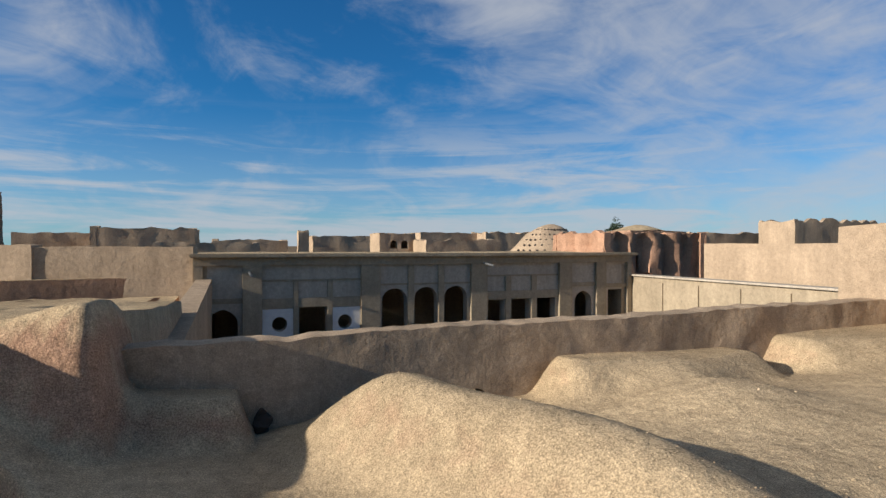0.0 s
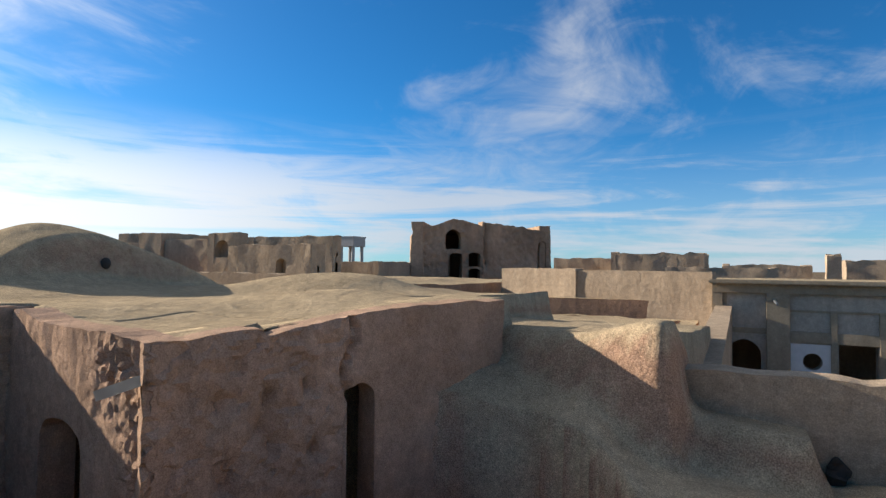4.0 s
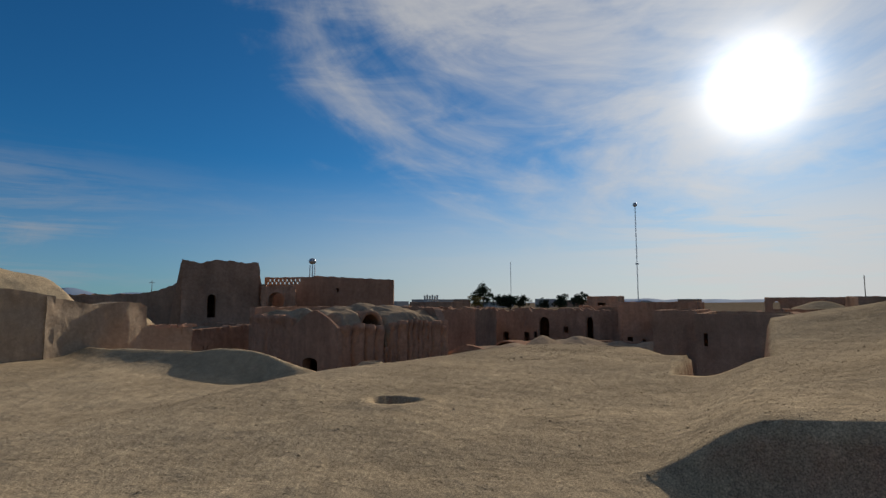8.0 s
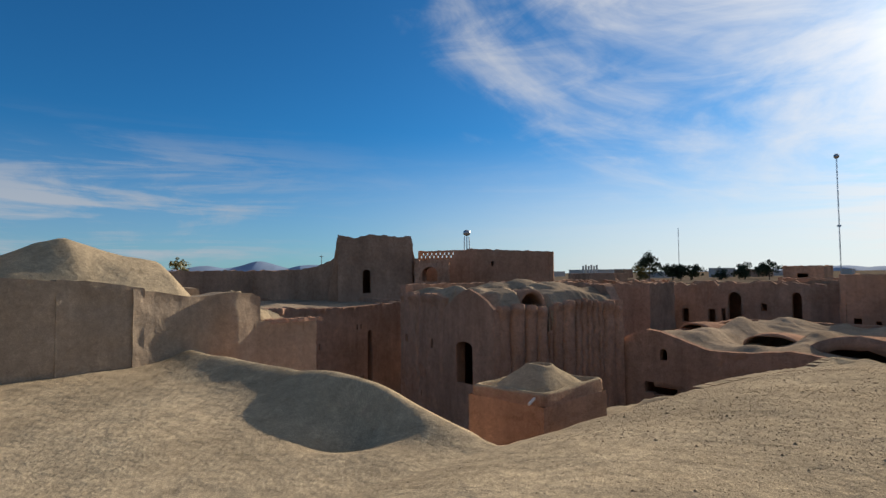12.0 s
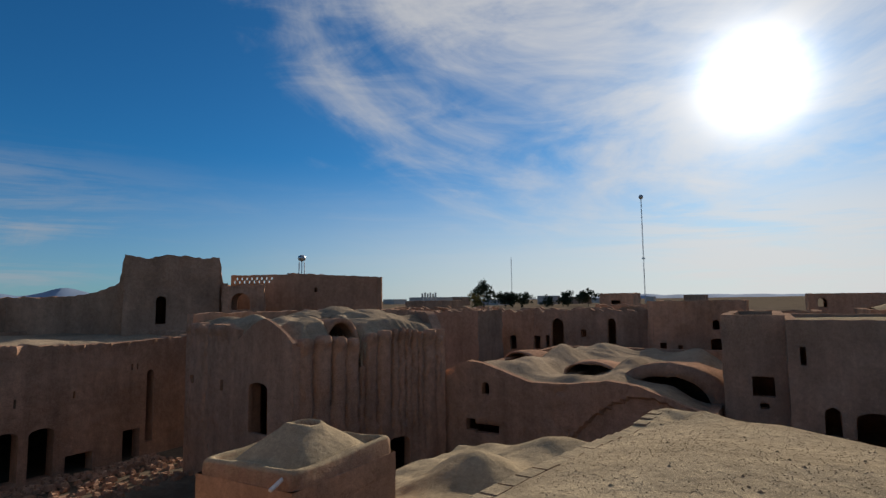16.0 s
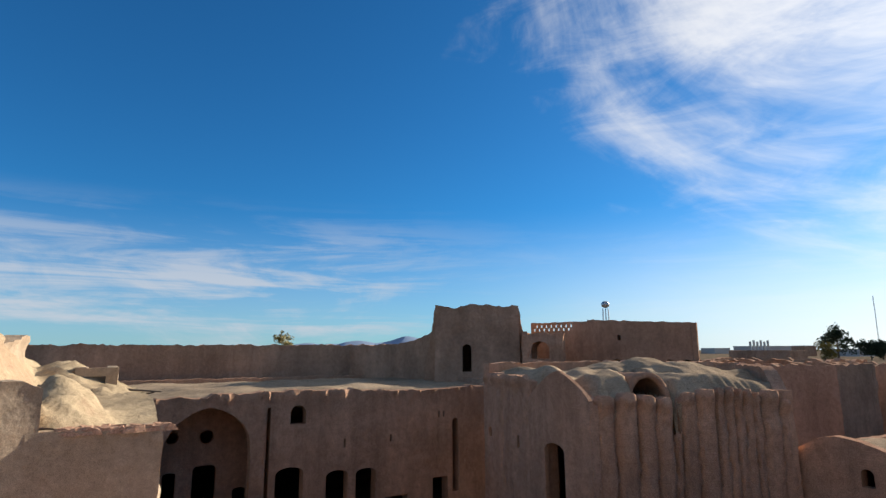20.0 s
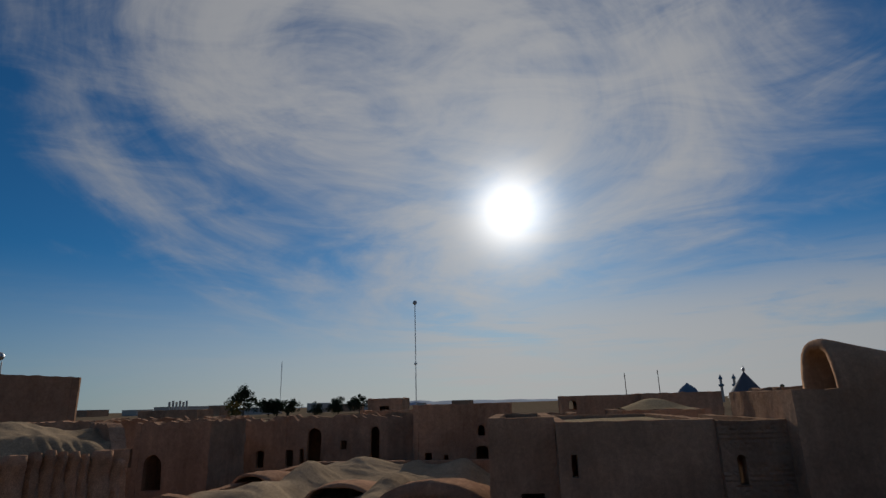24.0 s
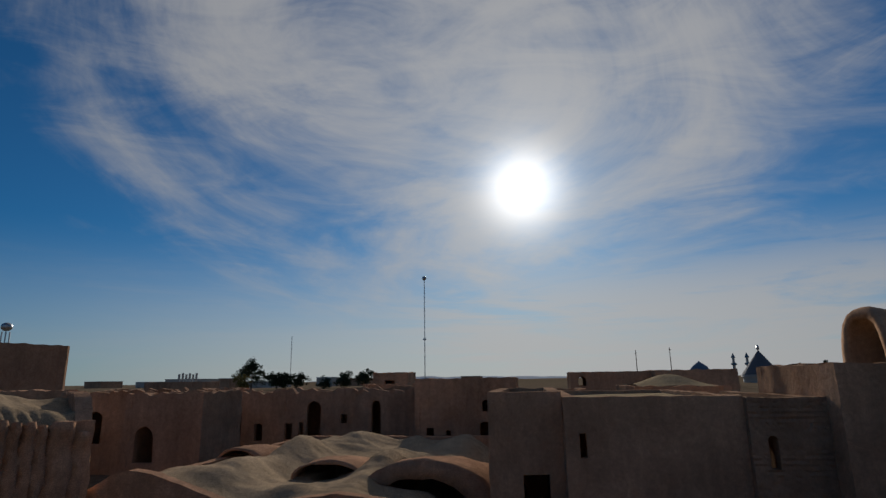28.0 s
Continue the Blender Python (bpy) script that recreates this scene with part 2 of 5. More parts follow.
MUD_WELL = mud("stained_mud_brick", (0.50, 0.330, 0.220), dark=0.8, bump=0.7, brick=True, stains=[(4.57, 0.085, -0.95, 0.16), (5.03, 0.075, -0.6, 0.2)])
GROUND = mud("desert_ground", (0.20, 0.15, 0.10), bump=0.04)
WHITE = plain("white_plaster", (0.72, 0.69, 0.63), 0.85, vary=0.06)
MUD_PALE = mud("pale_mud_plaster", (0.42, 0.312, 0.21), dark=0.82, light=1.1, grit=1.0, bump=0.8, straw=0.2)
STUCCO = mud("buff_stucco", (0.37, 0.295, 0.20), dark=0.85, light=1.1, grit=0.5, bump=0.25)
PANEL = mud("pale_stucco_panel", (0.47, 0.40, 0.31), dark=0.9, light=1.06, grit=0.4, bump=0.2)
# black of the sack; on the holes it is painted shade
DARK = plain("hole_shade_and_sack", (0.05, 0.04, 0.032), 0.95)
STEEL = plain("galvanised_steel", (0.42, 0.43, 0.44), 0.4, 0.9)
CONCRETE = plain("concrete", (0.42, 0.39, 0.35), 0.9)
LEAF = plain("dark_foliage", (0.035, 0.055, 0.025), 0.7, vary=0.4)
LEAF_DRY = plain("autumn_foliage", (0.24, 0.19, 0.05), 0.7, vary=0.4)
BARK = plain("bark", (0.12, 0.09, 0.065), 0.9)
SLATE = plain("grey_roof_slate", (0.09, 0.10, 0.12), 0.85)
BLUE_TILE = plain("turquoise_tile", (0.085, 0.15, 0.22), 0.8)
# blue distance haze is put into the rock's own colour
ROCK = plain("haze_tinted_rock", (0.24, 0.31, 0.41), 0.95, vary=0.15, scale=0.01)


# ---- builders ----
def mesh_object(name, verts, faces, material, parent=None, smooth=True, label=""):
    me = bpy.data.meshes.new(name)
    me.from_pydata([tuple(v) for v in verts], [], [tuple(f) for f in faces])
    me.polygons.foreach_set("use_smooth", [smooth] * len(me.polygons))
    me.materials.append(material)
    me.update()
    ob = new(name, me)
    if parent is not None:
        ob.parent = parent
    return tagged(ob, label) if label else ob


def part(name, bm, material, parent, label="", smooth=False):
    me = bpy.data.meshes.new(name)
    bm.normal_update()
    bm.to_mesh(me)
    bm.free()
    me.materials.append(material)
    me.polygons.foreach_set("use_smooth", [smooth] * len(me.polygons))
    ob = new(name, me)
    ob.parent = parent
    return tagged(ob, label) if label else ob


def empty(name, label, category, at=(0, 0, 0), group="", kind=""):
    ob = new(name)
    ob.location = at
    return tagged(ob, label, category, group, kind)


def fbm(x, y, z=0.0, octaves=3):
    return noise.fractal(Vector((x, y, z)), 0.9, 2.1, octaves)


def sstep(v, lo, hi):
    t = np.clip((v - lo) / (hi - lo), 0, 1)
    return t * t * (3 - 2 * t)


WAVES = [(random.uniform(0.5, 1) * k, random.uniform(0, 6.28), random.uniform(0, 6.28), 1 / k) for k in (0.5, 0.8, 1.2, 1.9, 2.7, 4.1, 6.0, 8.5) for _ in range(3)]


def lumps(x, y):
    """Gentle uneven relief of hand-laid mud, for arrays."""
    s = 0 * x
    for k, a, p, w in WAVES:
        s = s + w * np.sin(k * (x * math.cos(a) + y * math.sin(a)) + p)
    return s * 0.02


def bump_at(x, y, cx, cy, rx, ry, h, power=2.0):
    d = (np.abs(x - cx) / rx) ** power + (np.abs(y - cy) / ry) ** power
    return h * np.exp(-d)


def sheet(name, height, x0, x1, y0, y1, step, material, keep=None, steep=None):
    """A height field, as one mesh; its upright faces may be of another plaster."""
    nx, ny = int((x1 - x0) / step) + 1, int((y1 - y0) / step) + 1
    gx, gy = np.meshgrid(np.linspace(x0, x1, nx), np.linspace(y0, y1, ny))
    gz = height(gx, gy)
    co = np.stack([gx, gy, gz], -1).reshape(-1, 3)
    i = np.arange(nx * ny).reshape(ny, nx)
    quads = np.stack([i[:-1, :-1], i[:-1, 1:], i[1:, 1:], i[1:, :-1]], -1).reshape(-1, 4)
    if keep is not None:
        ok = keep(gx, gy).reshape(-1)
        quads = quads[ok[quads].all(1)]
        used = np.unique(quads)
        remap = np.zeros(len(co), int)
        remap[used] = np.arange(len(used))
        co, quads = co[used], remap[quads]
    me = bpy.data.meshes.new(name)
    me.vertices.add(len(co))
    me.vertices.foreach_set("co", co.astype(np.float32).ravel())
    me.loops.add(len(quads) * 4)
    me.loops.foreach_set("vertex_index", quads.astype(np.int32).ravel())
    me.polygons.add(len(quads))
    me.polygons.foreach_set("loop_start", np.arange(0, len(quads) * 4, 4, dtype=np.int32))
    me.polygons.foreach_set("use_smooth", [True] * len(quads))
    me.materials.append(material)
    me.update(calc_edges=True)
    if steep:
        me.materials.append(steep)
        normals = np.zeros(len(me.polygons) * 3, np.float32)
        me.polygons.foreach_get("normal", normals)
        me.polygons.foreach_set("material_index", (np.abs(normals.reshape(-1, 3)[:, 2]) < 0.5).astype(np.int32))
    me.validate()
    return new(name, me)


def arch_outline(u0, u1, zb, zt, kind, n=10):
    """Outline of an opening: 'rect', 'round' or 'point' head, or 'circle'."""
    w, mid = (u1 - u0) / 2, (u0 + u1) / 2
    if kind == "circle":
        return [(mid + w * math.cos(a), (zb + zt) / 2 + w * math.sin(a)) for a in [2 * math.pi * i / 20 for i in range(20)]]
    if kind == "rect":
        return [(u0, zb), (u1, zb), (u1, zt), (u0, zt)]
    rise = min(w * (1.15 if kind == "point" else 0.95), (zt - zb) * 0.6)
    if kind == "flat":
        rise = w * 0.45
    pts = [(u0, zb), (u1, zb)]
    for i in range(n + 1):
        a = math.pi * i / n
        s = math.sin(a)
        if kind == "point":
            s = s ** 0.75 * (0.86 + 0.14 * (1 - abs(math.cos(a))))
        pts.append((mid + w * math.cos(a), zt - rise + rise * s))
    return pts


def mud_wall(name, a, b, z0, z1, thick, material, openings=(), step=0.4, ragged=0.05, rough=0.03, top=None, flute=0.0, parent=None, batter=0.0, label="", seed=0.0, relief=None):
    """A standing wall from a to b (plan points), its face to the right of that way, with openings cut through,
    an uneven crest and a rough face. top(u) may give the crest. flute: depth of rain-worn runnels."""
    a, b = Vector(a[:2]), Vector(b[:2])
    length = (b - a).length
    along = (b - a) / length
    out = Vector((along.y, -along.x))
    crest = (lambda u: (top(u) if top else z1) + ragged * (fbm(u * 1.3 + seed, z1 * 3, seed) + 0.5 * fbm(u * 5 + seed, z1, seed)))
    nu = max(2, int(length / step))
    us = [length * i / nu for i in range(nu + 1)]
    outline = [(u, z0) for u in us] + [(u, max(crest(u), z0 + 0.05)) for u in reversed(us)]
    side = max(1, int((outline[nu + 1][1] - z0) / step))
    for k in range(1, side):
        outline.insert(nu + k, (length, z0 + (crest(length) - z0) * k / side))
    side0 = max(1, int((crest(0) - z0) / step))
    outline += [(0, crest(0) - (crest(0) - z0) * k / side0) for k in range(1, side0)]
    loops = [outline] + [arch_outline(*o) for o in openings]
    pts, edges = [], []
    for loop in loops:
        n = len(pts)
        pts += [Vector(p) for p in loop]
        edges += [(n + i, n + (i + 1) % len(loop)) for i in range(len(loop))]
    polys = [np.array(l) for l in loops]

    def inside(q, poly):
        x, y = q[:, 0][:, None], q[:, 1][:, None]
        x0, y0 = poly[:, 0][None], poly[:, 1][None]
        x1, y1 = np.roll(poly[:, 0], -1)[None], np.roll(poly[:, 1], -1)[None]
        hit = ((y0 > y) != (y1 > y)) & (x < (x1 - x0) * (y - y0) / np.where(y1 == y0, 1e-9, y1 - y0) + x0)
        return hit.sum(1) % 2 == 1

    zt = max(p[1] for p in outline)
    gu, gz = np.meshgrid(np.arange(step * 0.5, length, step), np.arange(z0 + step * 0.5, zt, step))
    q = np.stack([gu.ravel(), gz.ravel()], -1)
    q = q + np.random.uniform(-0.12, 0.12, q.shape) * step
    ok = inside(q, polys[0])
    if openings:
        for p in polys[1:]:
            ok &= ~inside(q, p)
    border = np.array([tuple(p) for p in pts])
    if len(q):
        near = ((q[:, None] - border[None]) ** 2).sum(-1).min(1)
        ok &= near > (0.3 * step) ** 2
        pts += [Vector(p) for p in q[ok]]
    from mathutils import geometry
    v2, _, tris, *_ = geometry.delaunay_2d_cdt(pts, edges, [], 0, 1e-5)
    c = np.array([[sum(v2[i][k] for i in t) / 3 for k in (0, 1)] for t in tris])
    good = inside(c, polys[0])
    for p in polys[1:]:
        good &= ~inside(c, p)
    tris = [t for t, g in zip(tris, good) if g]
    n = len(v2)
    verts = []
    for sgn, base in ((1, 0.0), (-1, -thick)):
        for u, z in v2:
            lean = batter * (z1 - z)
            d = rough * (fbm(u * 0.9 + seed, z * 0.9, seed + sgn) + 0.5 * fbm(u * 3.1, z * 3.1, seed + sgn))
            if flute and sgn > 0:
                depth = min(1.0, max(0.0, (z1 + 0.2 - z) / 0.8))
                groove = max(0.0, noise.noise(Vector((u * 1.15 + seed, z * 0.10, 3.1 + seed))) + 0.05) ** 0.8 * 1.9 + 0.4 * max(0.0, noise.noise(Vector((u * 3.4, z * 0.25, seed))))
                d -= flute * depth * groove * max(0.15, 1 - max(0, (z1 - z) - 2.5) / 5)
            if relief and sgn > 0:
                d += relief(u, z)
            p = a + along * u + out * (base + sgn * (d if sgn > 0 else d * 0.5) + (lean if sgn > 0 else 0))
            verts.append((p.x, p.y, z))
    faces = []
    count = {}
    for t in tris:
        x, y, z = t
        ax, ay = v2[y][0] - v2[x][0], v2[y][1] - v2[x][1]
        bx, by = v2[z][0] - v2[x][0], v2[z][1] - v2[x][1]
        if ax * by - ay * bx < 0:
            y, z = z, y
        faces += [(x, y, z), (n + x, n + z, n + y)]
        for e in ((x, y), (y, z), (z, x)):
            key = (min(e), max(e))
            count[key] = None if key in count else e
    for e in count.values():
        if e:
            faces.append((e[1], e[0], n + e[0], n + e[1]))
    ob = mesh_object(name, verts, faces, material, parent, smooth=True, label=label)
    ob.data.set_sharp_from_angle(angle=radians(22 if step < 0.07 else 48))
    return ob


def in_polygon(x, y, pts):
    """Whether the points of two arrays lie in a plan polygon."""
    hit = np.zeros(np.shape(x), bool)
    for (ax, ay), (bx, by) in zip(pts, pts[1:] + pts[:1]):
        if ay != by:
            hit ^= ((ay > y) != (by > y)) & (x < (bx - ax) * (y - ay) / (by - ay) + ax)
    return hit


def block(name, pts, z0, z1, label, category="ruin", material=MUD_WALL, openings=None, thick=0.5, roof=0.25, step=0.5, ragged=0.06, rough=0.04,
          flute=0.0, group="", seed=0.0, roof_lump=0.12, tops=None, roof_height_at=None, roof_material=None, roof_step=0.6, skip=(), batter=0.0, relief=None):
    """A mud building on a counter-clockwise plan polygon: one wall an edge with its openings, and a roof."""
    cx, cy = sum(p[0] for p in pts) / len(pts), sum(p[1] for p in pts) / len(pts)
    base = empty(name, label, category, (cx, cy, z0), group)
    inv = Matrix.Translation((-cx, -cy, -z0))
    made = []
    for i, (a, b) in enumerate(zip(pts, pts[1:] + pts[:1])):
        if i in skip:
            continue
        made.append(mud_wall("wall", a, b, z0, z1, thick, material, openings=(openings or {}).get(i, ()), seed=seed + i, top=(tops or {}).get(i), step=step,
                             ragged=ragged, rough=rough, flute=flute, parent=base, batter=batter, relief=(relief or {}).get(i)))
    if roof is not None:
        xs, ys = [p[0] for p in pts], [p[1] for p in pts]
        fn = roof_height_at or (lambda x, y: z1 - roof + roof_lump * 3 * lumps(x * 0.8, y * 0.8))
        ring = [(x + (0.12 if x < cx else -0.12), y + (0.12 if y < cy else -0.12)) for x, y in pts]
        top = sheet("roof", fn, min(xs), max(xs), min(ys), max(ys), roof_step, roof_material or MUD_ROOF, keep=lambda x, y: in_polygon(x, y, ring))
        top.parent = base
        made.append(top)
    for p in made:
        p.matrix_parent_inverse = inv
    return base


def house(name, x0, x1, y0, y1, z0, z1, label, category="ruin", material=MUD_WALL, east=(), north=(), west=(), south=(), tops=None, **kw):
    """A flat-roofed mud house on a rectangle."""
    tops = {i: tops[k] for i, k in enumerate(("east", "north", "west", "south")) if k in tops} if tops else None
    return block(name, [(x1, y0), (x1, y1), (x0, y1), (x0, y0)], z0, z1, label, category, material, {0: east, 1: north, 2: west, 3: south}, tops=tops, **kw)


def box(bm, x0, x1, y0, y1, z0, z1, bevel=0.0):
    """Adds a box, its edges bevelled, to a bmesh."""
    got = bmesh.ops.create_cube(bm, size=1.0, matrix=Matrix.Translation(((x0 + x1) / 2, (y0 + y1) / 2, (z0 + z1) / 2)) @ Matrix.Diagonal((x1 - x0, y1 - y0, z1 - z0, 1)))
    if bevel:
        bmesh.ops.bevel(bm, geom=list({e for v in got["verts"] for e in v.link_edges}), offset=bevel, segments=2, affect="EDGES")
    return bm


def rod(bm, a, b, r0, r1=None, n=8):
    """Adds a tapered rod from a to b to a bmesh."""
    a, b = Vector(a), Vector(b)
    m = Matrix.Translation((a + b) / 2) @ (b - a).to_track_quat("Z", "Y").to_matrix().to_4x4()
    bmesh.ops.create_cone(bm, cap_ends=True, segments=n, radius1=r0, radius2=r0 if r1 is None else r1, depth=(b - a).length, matrix=m)
    return bm


def lathe(bm, at, profile, n=20):
    """Adds a body of revolution with (radius, height) steps, standing at a point."""
    rings = []
    for r, h in profile:
        rings.append([bm.verts.new((at[0] + r * math.cos(2 * math.pi * i / n), at[1] + r * math.sin(2 * math.pi * i / n), at[2] + h)) for i in range(n)] if r > 1e-4 else [bm.verts.new((at[0], at[1], at[2] + h))])
    for a, b in zip(rings, rings[1:]):
        for i in range(n):
            q = [a[i % len(a)], a[(i + 1) % len(a)], b[(i + 1) % len(b)], b[i % len(b)]]
            q = [v for k, v in enumerate(q) if v not in q[:k]]
            if len(q) > 2:
                bm.faces.new(q)
    return bm


def vault(a, b, width, z_spring, rise, material, parent=None, thick=0.25, leg=1.2, taper=0.45, n=14, seed=0.0, inv=None, crown=None):
    """A pointed barrel shell running from plan point a to b, open at a and closed at b, worn and lumpy."""
    a, b = Vector(a), Vector(b)
    along = (b - a).normalized()
    side = Vector((-along.y, along.x))
    steps = 9
    prof = []
    for i in range(n + 1):
        q = math.pi * i / n
        prof.append((math.cos(q), math.sin(q) ** 0.85))
    prof = [(1.0, -leg)] + prof + [(-1.0, -leg)]
    m = len(prof)
    verts, faces = [], []
    for skin in (0, 1):
        for j in range(steps + 1):
            f = j / steps
            k = 1 - taper * f ** 2.2
            c = a + (b - a) * f
            for p, h in prof:
                w = width / 2 - skin * thick
                r = (rise - skin * (crown or thick)) * k
                hh = h if h < 0 else h * r
                x, y = c.x + side.x * p * w, c.y + side.y * p * w
                wear = 0.09 * fbm(x * 0.8 + seed, y * 0.8, h + skin) + 0.05 * fbm(x * 2.5, y * 2.5, h + seed)
                verts.append((x, y, z_spring + hh + (wear if h >= 0 else 0)))
    per = (steps + 1) * m
    for skin in (0, 1):
        for j in range(steps):
            for i in range(m - 1):
                q = [skin * per + j * m + i, skin * per + j * m + i + 1, skin * per + (j + 1) * m + i + 1, skin * per + (j + 1) * m + i]
                faces.append(q if skin == 0 else q[::-1])
    for i in range(m - 1):
        faces.append((i + 1, i, per + i, per + i + 1))
    faces.append([steps * m + i for i in range(m)])
    ob = mesh_object("vault", verts, faces, material, parent, smooth=True)
    if inv is not None:
        ob.matrix_parent_inverse = inv
    return ob


def tree(name, x, y, z, height, spread, label, leaf, seed=1, trunk=0.35, conical=False):
    """A tapered trunk with limbs and a crown of many small leaf clumps with gaps."""
    rnd = random.Random(seed)
    base = empty(name, label, "tree", (x, y, z))
    bm = bmesh.new()
    rod(bm, (0, 0, 0), (0, 0, height * 0.55), height * 0.035, height * 0.02)
    tips = []
    for i in range(9):
        a, h = rnd.uniform(0, 6.28), height * rnd.uniform(trunk, 0.75)
        tip = (spread * 0.7 * math.cos(a) * rnd.uniform(0.4, 1), spread * 0.7 * math.sin(a) * rnd.uniform(0.4, 1), h + height * rnd.uniform(0.05, 0.22))
        rod(bm, (0, 0, h * 0.8), tip, height * 0.012, height * 0.005, 5)
        tips.append(Vector(tip))
    part("trunk", bm, BARK, base)
    verts, faces = [], []
    clumps = []
    for t in tips + [Vector((0, 0, height * 0.88))]:
        for _ in range(7):
            clumps.append((t + Vector((rnd.gauss(0, 1), rnd.gauss(0, 1), rnd.gauss(0, 0.7))) * spread * 0.24, spread * rnd.uniform(0.12, 0.3)))
    for c, r in clumps:
        if conical:
            k = max(0.1, 1 - (c.z / height))
            c = Vector((c.x * k, c.y * k, c.z))
        for _ in range(46):
            d = Vector((rnd.gauss(0, 1), rnd.gauss(0, 1), rnd.gauss(0, 0.8))).normalized() * r * rnd.uniform(0.5, 1.05)
            p, s = c + d, spread * rnd.uniform(0.03, 0.065)
            u = Vector((rnd.gauss(0, 1), rnd.gauss(0, 1), rnd.gauss(0, 1))).normalized()
            w = u.orthogonal().normalized() * s
            u = u * s
            n = len(verts)
            verts += [p - u, p + w, p + u, p - w]
            faces.append((n, n + 1, n + 2, n + 3))
    mesh_object("crown", verts, faces, leaf, base, smooth=False)
    return base


# ---- ground and the mud roofs that are walked on ----
GROUND_Z = -8.9


def roof_height(x, y, rooms=True):
    """Height of the walked roofs: a long cambered terrace, a raised western roof with domes, a sunken light well,
    a lower apron to the north and a drop to the lower yards beyond the edges."""
    u = lumps(x, y)
    xc = np.clip(x, -22, 6)
    main = -0.08 - 0.0045 * (xc + 8) ** 2 - 0.06 * np.clip(-4 - y, 0, 3.3) ** 2 - 0.05 * np.clip(y - 3, 0, 6) + 0.8 * u
    # scoop and lip along the western edge of the southern arm
    lip_x = -9.2 - 0.03 * np.clip(-7.25 - y, 0, 8)
    flank = np.where(x < lip_x + 0.2, 0.45, 0.40 + 0.35 * sstep(-y, 9.7, 10.6))
    main = main + bump_at(x, y, -8.25, -9.1, 0.5, 0.5, -0.26) + 0.13 * sstep(-y, 9.6, 11.5) * sstep(x, -9.4, -9.0) + (0.45 - 0.14 * sstep(-y, 10.2, 12.0)) * np.exp(-((x - lip_x - 0.2) / flank) ** 2) * sstep(-y, 7.0, 10.2)
    # raised, lumpy corner at the western tip, with a small hollow beside it
    main = main + bump_at(x, y, -19.2, -5.5, 1.3, 0.7, 0.26, 3) - bump_at(x, y, -18.3, -5.45, 0.35, 0.22, 0.16) + bump_at(x, y, -18.9, -5.0, 0.25, 0.25, 0.08)
    edge_y = np.interp(x, [-19.8, -18.6, -18.0, -15.6, -13.0, -8.0], [-5.45, -4.2, -2.7, -1.0, -0.75, -0.35])
    main = main - 0.26 * sstep(y - edge_y, -1.5, -0.2) * sstep(-x, 11.0, 15.0)
    # a long mound with a steep eastern flank, on ground that rises to the parapet
    main = main + 0.40 * sstep(x, 5.2, 6.4) * sstep(y, 3.2, 6.0)
    off = x - 5.22 - 0.4 * (7.1 - y)
    crest_h = np.where(y > 7.0, 0.82 * np.exp(-((y - 7.0) / 0.95) ** 2), np.clip(0.82 - 0.19 * (7.0 - y), 0, 1)) * sstep(y, 2.6, 4.4)
    main = main + crest_h * np.exp(-(np.abs(off) / np.where(off < 0, 0.5, 0.68)) ** 2.0) + bump_at(x, y, 8.4, 7.0, 0.8, 0.8, 0.24) + bump_at(x, y, 12.6, 6.3, 2.0, 1.5, 0.2)
    # benches against the parapet, a dark gap between them
    bench = sstep(x, 6.95, 7.4) * sstep(10.12 - x, 0, 0.3) * sstep(y + 0.25 * np.exp(-((x - 8.6) / 0.9) ** 2), 7.45, 7.95)
    main = main * (1 - bench) + bench * (-0.45 - 0.02 * (x - 7) + 0.5 * u)
    bench = sstep(x, 10.32, 10.7) * sstep(y + 0.35 * np.clip(x - 10.5, 0, 2.5), 7.2, 7.9)
    main = main * (1 - bench) + bench * (-0.42 + 0.03 * (x - 10.4) + 0.5 * u)
    # low bench under the parapet
    main = main + 0.42 * sstep(4.15 - x, 0, 0.16) * sstep(y, 7.62, 7.84) * sstep(x, 2.8, 2.9)
    # roof light in the terrace
    d = np.hypot((x + 4.55) / 1.2, y + 2.66)
    main = main + 0.03 * np.exp(-((d - 0.33) / 0.13) ** 2) - 1.2 * (1 - sstep(d, 0.15, 0.21))
    z = main
    # apron and round well between the terrace and the northern walls
    apron = sstep(3.0 - x, 0.0, 0.7) * sstep(y, 4.9, 5.8)
    r = np.hypot(x - 1.6, y - 5.98)
    z = z * (1 - apron) + apron * (-0.40 - 0.16 * (x - 1.6) + 0.06 * (y - 6) - 0.22 * (1 - sstep(r, 1.4, 2.0)) * np.clip(1 - (x - 1.6) / 1.8, 0, 1) + 0.6 * u)
    z = z - 4.6 * (1 - sstep(r, 1.36, 1.43))
    z = np.where((x < 0.85) & (y > 5.0) & (y < 6.35), -5.0, z)
    # western roof, its edge turning north-east past the light well
    rim = np.minimum(0.48 * (y - 5.5), 1.28) - 1.7 * sstep(y, 8.6, 9.4)
    west = np.maximum(sstep(-3.15 - x, -0.05, 0.09) * sstep(y, 0.0, 0.85), sstep(rim - x, -0.05, 0.09) * sstep(y + 0.19 * np.clip(x, -3.2, 0), 5.12, 5.2))
    wz = 0.25 + 0.02 * (y - 3) * (y < 6) + 0.9 * u - 0.05 * np.clip(x + 3.15, 0, 3) + 0.12 * sstep(x, -0.5, 0.6) + 0.065 * np.clip(y - 5.5, 0, 3) * sstep(x, -2.5, 0.5) - 0.03 * np.clip(y - 9, 0, 5)
